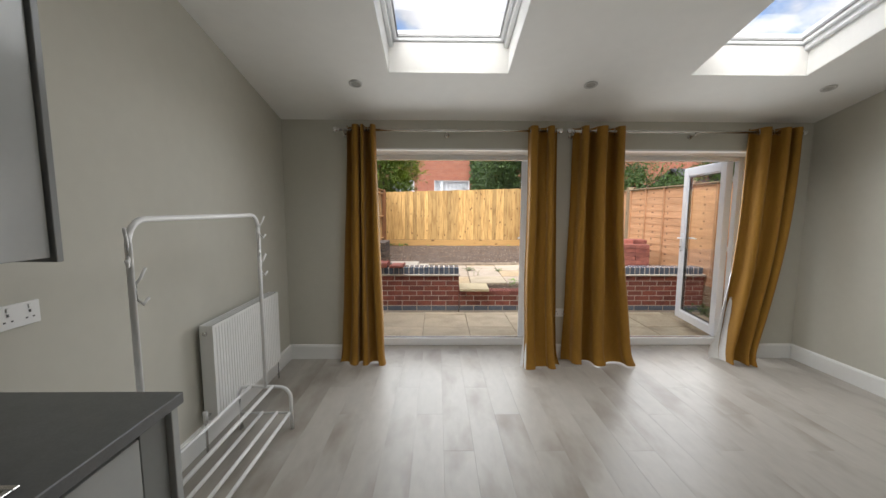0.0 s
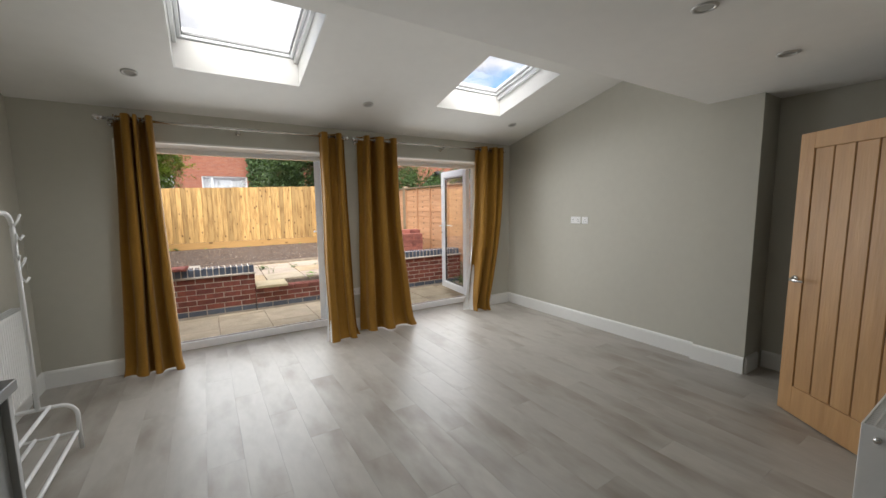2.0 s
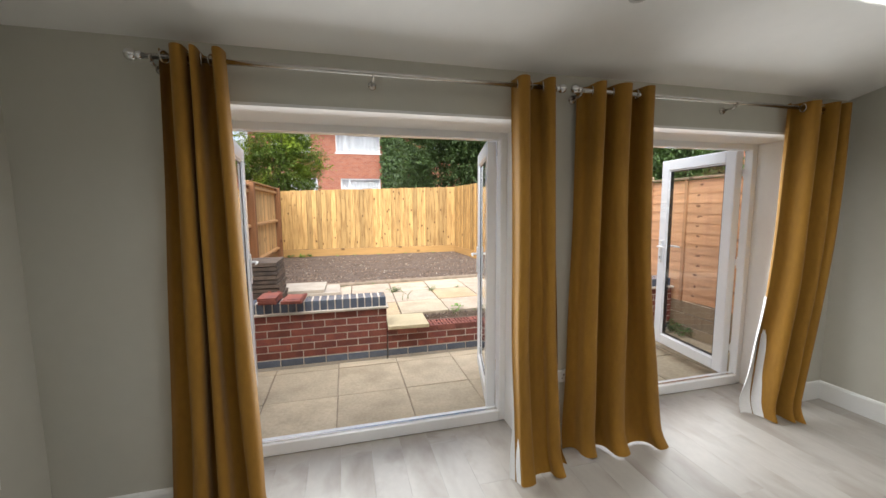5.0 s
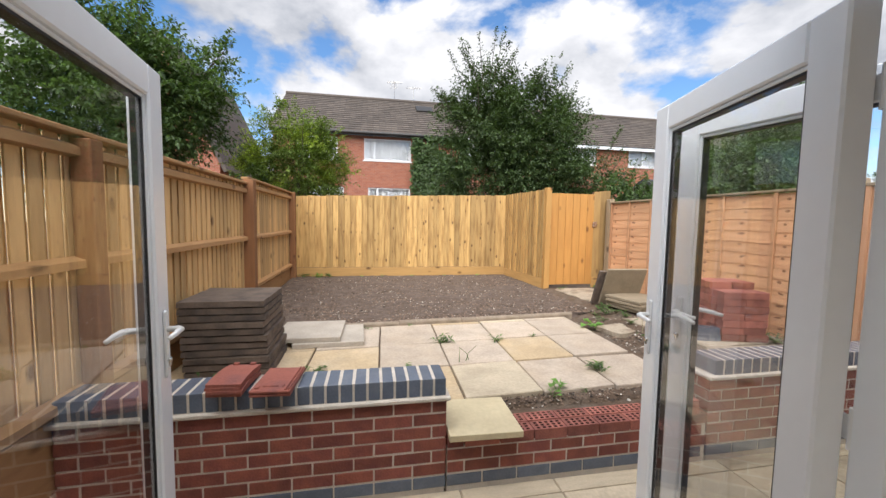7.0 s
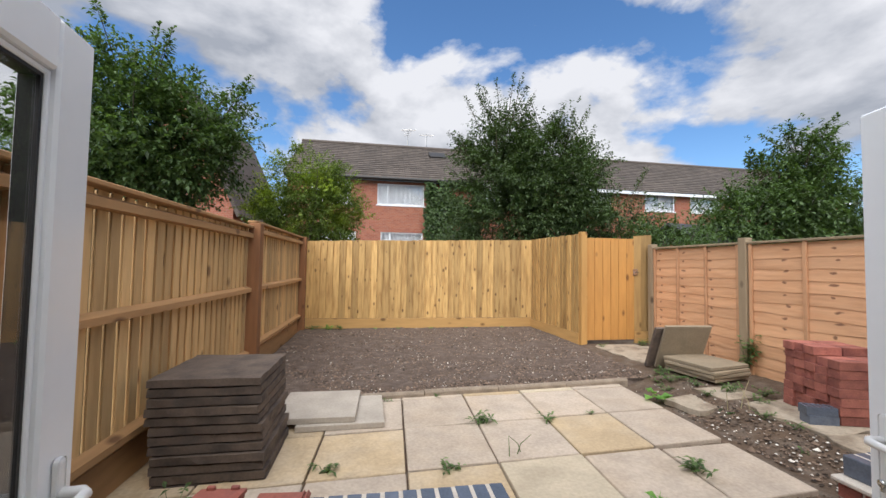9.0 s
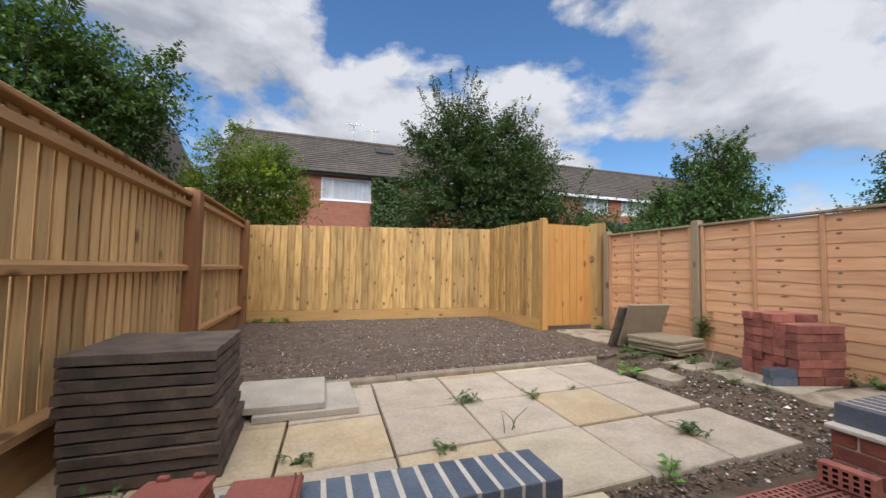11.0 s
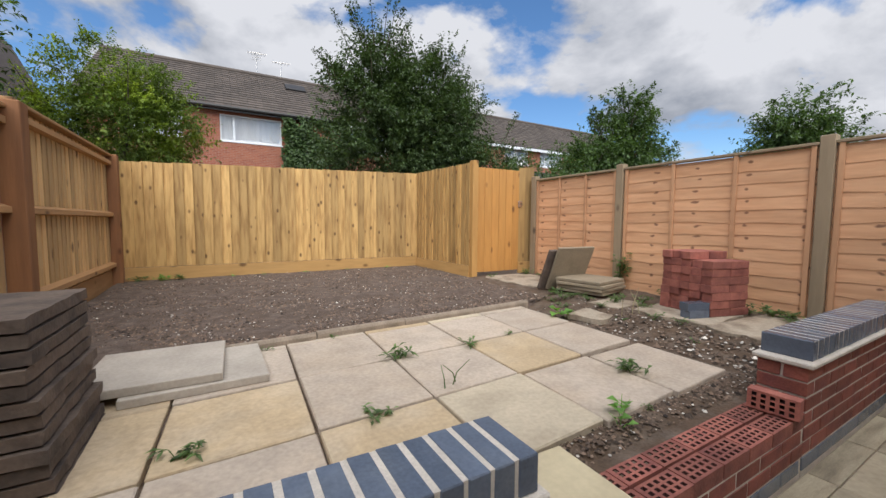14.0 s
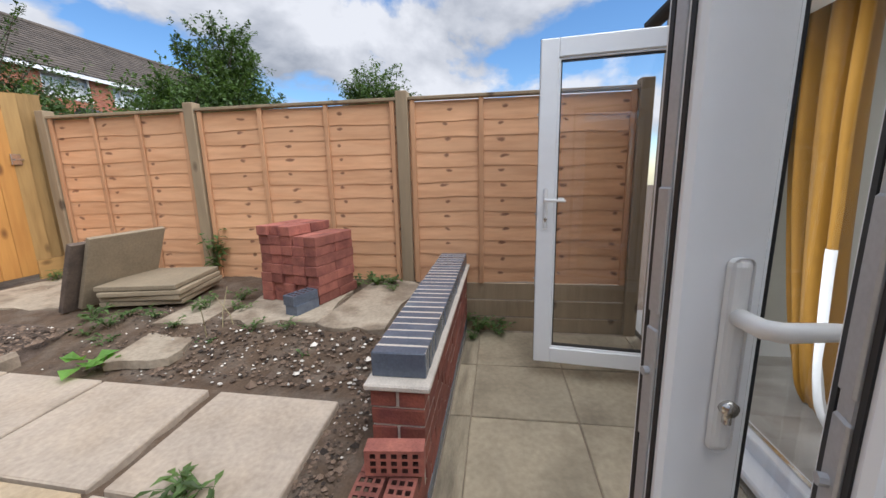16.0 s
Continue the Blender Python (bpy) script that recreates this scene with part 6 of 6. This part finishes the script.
        for k in range(60):
            f = rg.random() ** 0.8
            e = Vector((rg.uniform(-1, 1), rg.uniform(-1, 1), rg.uniform(-0.6, 0.8))).normalized()
            leaf_quad(vs, fs, p + d * Lt * f + e * 0.10 * (1.1 - f), (d * 0.4 + e).normalized(), Vector((0, 0, 1)), leaf_len * rg.uniform(0.6, 1.1), leaf_len * 0.5)
    part("limb", tw, BARK, t)
    soup("crown", vs, fs, material, t)
    return t


tree(4.5, 15.3, 0.6, [(0, 0, 2.2, 2.5, 1.9, 1.7), (-0.9, 0, 3.4, 1.75, 1.4, 1.4), (0.8, -0.1, 3.6, 1.8, 1.4, 1.5), (-0.8, 0.1, 4.6, 1.25, 1.0, 1.1), (0.8, 0.1, 4.5, 1.15, 1.0, 1.1), (2.2, -0.3, 1.9, 1.6, 1.2, 1.2), (-0.9, 0, 5.1, 0.75, 0.7, 0.8)], 120000, 0.095, LEAFD, "large dark green broadleaf tree behind the fence", 31, 0.20, 60)
tree(-1.85, 14.8, 0.6, [(0, 0, 2.2, 1.2, 1.0, 1.1), (-0.25, 0, 3.15, 1.05, 0.8, 0.85), (0.6, 0, 2.7, 0.75, 0.7, 0.9), (-0.8, 0, 2.3, 0.6, 0.6, 0.9)], 44000, 0.07, LEAFY, "yellow-green shrubby tree, browning, behind the fence", 42, 0.07, 5)
tree(-5.4, 13.3, 0.2, [(0, 0, 3.55, 1.75, 1.65, 1.75), (0.0, 0, 4.6, 1.35, 1.2, 1.2), (1.0, 0.2, 4.1, 1.2, 1.2, 1.1), (-0.9, 0, 3.0, 1.3, 1.3, 1.5), (0.2, 0, 3.1, 1.1, 1.1, 1.1)], 52000, 0.12, LEAFG, "tall dark green tree beside the boundary", 53, 0.16, 45)
tree(13.5, 15.2, 0.4, [(0, 0, 2.8, 2.1, 1.5, 1.5), (0.7, 0, 3.9, 1.6, 1.2, 1.3), (-1.6, 0, 2.4, 1.4, 1.2, 1.2), (2.0, 0, 2.7, 1.4, 1.2, 1.3), (1.0, 0, 4.9, 0.8, 0.7, 0.9)], 38000, 0.15, LEAFG, "feathery green tree behind the east fence", 64, 0.15, 70, 0.7)
tree(26.0, 13.4, 0.2, [(0, 0, 4.6, 1.6, 1.8, 2.0), (0, 0, 6.4, 1.1, 1.3, 1.4), (0.3, 0.6, 3.8, 1.5, 1.9, 1.6), (0, -1.1, 4.3, 1.2, 1.3, 1.3), (0, 2.2, 3.0, 1.2, 1.6, 1.3)], 26000, 0.22, LEAFG, "round green tree beyond the neighbouring gardens", 75, 0.2, 20)
tree(30.0, 22.0, 0.2, [(0, 0, 2.4, 3.0, 2.0, 1.6), (3.4, -2, 2.0, 2.6, 2.0, 1.5), (-3.0, 2, 2.2, 2.4, 2.0, 1.4)], 14000, 0.26, LEAFD, "low dark trees in the distance", 86, 0.2, 10)

# ivy on the far house
vs, fs = [], []
rg = random.Random(9)
for _ in range(9000):
    x, z = rg.uniform(2.25, 5.2), rg.uniform(1.2, 6.1)
    if noise.noise((x * 1.2, z * 1.2, 3)) < -0.25 + (0.5 if x < 2.6 and rg.random() < 0.4 else 0):
        continue
    leaf_quad(vs, fs, Vector((x, HY - rg.uniform(0.0, 0.35), z)), Vector((rg.uniform(-1, 1), rg.uniform(-0.8, -0.1), rg.uniform(-1, 0.3))).normalized(), Vector((0, -0.6, 0.8)), 0.2, 0.17)
ivy = thing("climber", "green ivy covering part of the brick house", "climbing plant", 0, 0, 0)
soup("foliage", vs, fs, LEAFG, ivy)
# shrubs just over the gate
tree(7.4, 13.3, 0.5, [(0, 0, 1.6, 1.2, 0.9, 0.8), (1.2, 0.4, 1.5, 0.9, 0.8, 0.6)], 9000, 0.1, LEAFG, "green garden shrub behind the gate", 97, 0.07, 6)
tree(-2.9, 16.8, 0.5, [(0, 0, 1.8, 1.2, 0.9, 1.0)], 7000, 0.1, LEAFG, "green garden shrub behind the fence", 98, 0.07, 6)

# ---- pieces of floors, pavings and walls ----
rng = random.Random(77)
# laminate planks along the room
pw, pl = 0.192, 1.285
lp = boxmesh("plank", pw - 0.0005, pl - 0.0005, 0.012, LAMI, 0.0005)
i = 0
x = XL
while x < XR + 0.25:
    y = YS - (i * 0.43) % pl
    while y < 4.21:
        y1 = y + pl
        a, b = max(y, YS), min(y1, 4.212)
        cuts = [(a, b, pw)] if x + pw <= XR else [(a, min(b, 0.79), pw), (max(a, 0.79), b, XR - x)]
        for c, d, w in cuts:
            if d - c > 0.03 and w > 0.01:
                piece("plank", lp, floor, Matrix.LocRotScale((x + w / 2, (c + d) / 2, FZ - 0.012), None, (w / pw, (d - c) / pl, 1)))
        y = y1
    x += pw
    i += 1

# slabs of the lower patio
patio = thing("patio", "lower patio of square concrete slabs", "patio", kind="structure")
px = [boxmesh("paver", 0.590, 0.590, 0.045, m, 0.005, 0.0015, s) for s, m in enumerate((CONCRETE, CONCRETE, SHADECON))]
for i in range(-3, 8):
    for ya, yb in ((4.405, 5.0), (5.0, 5.595), (5.595, 5.712)):
        x = -0.01 + 0.597 * i + 0.2985
        if x < -1.5 or x > 4.2:
            continue
        # east of 1.9 the slabs take the colour with shade in it
        me = px[2] if x > 1.9 else px[rng.randrange(2)]
        piece("paver", me, patio, Matrix.LocRotScale((x, (ya + yb) / 2, ZP - 0.045 + rng.uniform(-0.002, 0.002)), Euler((0, 0, radians(rng.uniform(-0.3, 0.3)))), ((1, (yb - ya) / 0.597, 1))))
    x = -0.01 + 0.597 * i + 0.2985
    if -1.5 < x < 4.2:
        piece("paver", px[0] if x < 1.9 else px[2], patio, Matrix.LocRotScale((x, 4.352, ZP - 0.045), None, (1, 0.17, 1)))

bm = bmesh.new()
box(bm, -1.5, YO + 0.01, ZP - 0.06, 4.22, RW0 + 0.02, ZP - 0.010)
structure("patio_bed", bm, KERBM, "sandy bed between the patio slabs", "ground")

# slabs of the upper terrace
terr = thing("terrace_paving", "upper paving of worn buff and grey square slabs", "paving", kind="structure")
pm = [boxmesh("paver", 0.580, 0.597, 0.05, m, 0.006, 0.002, s) for s, m in enumerate((PALE, BUFF, CONCRETE, PALE))]
for me in pm:
    for v in me.vertices:
        v.co.x, v.co.y = v.co.x + 0.033 * v.co.y, v.co.y + 0.057 * v.co.x
KIND = {(0, 0): 0, (1, 0): 3, (2, 0): 1, (3, 0): 3, (-1, 0): 1, (-1, 1): 0, (0, 1): 0, (1, 1): 3, (2, 1): 0, (3, 1): 3, (0, -1): 1, (1, -1): 2, (2, -1): 0, (3, -1): 3, (-1, -1): 0}
for u in range(-3, 4):
    for v in range(-1, 3):
        x = 0.145 + 0.594 * (u + 0.5) + 0.02 * v
        y = 6.67 + 0.612 * (v + 0.5) + 0.035 * u
        if x < -1.35:
            continue
        if v == -1 and u > 1:
            y -= 0.022 * (u - 1)
        k = KIND.get((u, v), rng.randrange(4))
        piece("paver", pm[k], terr, Matrix.LocRotScale((x, y, ZU - 0.05 + rng.uniform(-0.003, 0.003)), Euler((radians(rng.uniform(-0.25, 0.25)), radians(rng.uniform(-0.25, 0.25)), radians(rng.uniform(-0.3, 0.3)))), (1, 1, 1)))
# short slabs behind the finished wall
for u in (-2, -1):
    piece("paver", pm[2], terr, Matrix.LocRotScale((0.145 + 0.594 * (u + 0.5), 5.985, ZU - 0.052), None, (1, 0.1, 1)))

# bricks of the retaining wall
CH, Z0, BL = 0.0755, 0.036, 0.2200
bme = [boxmesh("brick", 0.2035, 0.099, 0.0655, BRICK, 0.003, 0.001, s) for s in range(3)]
hme = [boxmesh("brick", 0.099, 0.207, 0.0655, BRICK, 0.003, 0.001, s) for s in range(2)]
ble = boxmesh("brick", 0.2035, 0.099, 0.068, BLUE, 0.003, 0.001)


def lay(wall, x0, x1, courses, flip, perf=False):
    for k in range(courses):
        z = Z0 + CH * k + 0.004
        odd = (k + flip) % 2
        xs = x0
        if odd:
            piece("brick", hme[k % 2], wall, pose(x0 + 0.0495, (RW0 + RW1) / 2, z))
            xs = x0 + 0.099 + 0.0095
        x = xs
        while x < x1 - 0.02:
            L = min(BL - 0.009, x1 - x)
            if x1 - (x + L) < 0.03:
                L = x1 - x
            if L > 0.03:
                for leafy, yy in ((0, RW0 + 0.0495), (1, RW1 - 0.0495)):
                    if leafy and k < 2:
                        continue
                    top = perf and k == courses - 1
                    me = PERF if top else bme[rng.randrange(3)]
                    piece("brick", me, wall, Matrix.LocRotScale((x + L / 2, yy + rng.uniform(-0.0015, 0.0015), z), None, (L / 0.2035, 1, 1)))
            x += L + 0.009
    x = x0
    while x < x1 - 0.03:
        L = min(BL - 0.009, x1 - x)
        piece("brick", ble, wall, Matrix.LocRotScale((x + L / 2, RW0 + 0.048, -0.040), None, (L / 0.2035, 1, 1)))
        x += L + 0.009


lay(wall_a, -1.45, 0.50, 6, 0)
lay(wall_b, 0.509, 2.292, 3, 1, True)
lay(wall_c, 2.30, 4.22, 6, 1)
# blue bricks on edge along the tops
cme = boxmesh("coping_brick", 0.0625, 0.215, 0.102, BLUE, 0.004, 0.001)
for wall, a, b in ((wall_a, -1.45, 0.50), (wall_c, 2.335, 4.20)):
    n = round((b - a) / 0.0737)
    bm = bmesh.new()
    box(bm, a + 0.01, RW0 + 0.0012, WT + 0.026, b - 0.01, RW1 - 0.0005, WT + 0.127)
    part("coping_mortar", bm, MORTAR, wall, "pale mortar between coping bricks")
    for i in range(n):
        piece("coping_brick", cme, wall, pose(a + (b - a) * (i + 0.5) / n, (RW0 + RW1) / 2 + rng.uniform(-0.002, 0.002), WT + 0.0265 + rng.uniform(-0.001, 0.001), 0, 0, rng.uniform(-0.5, 0.5)))
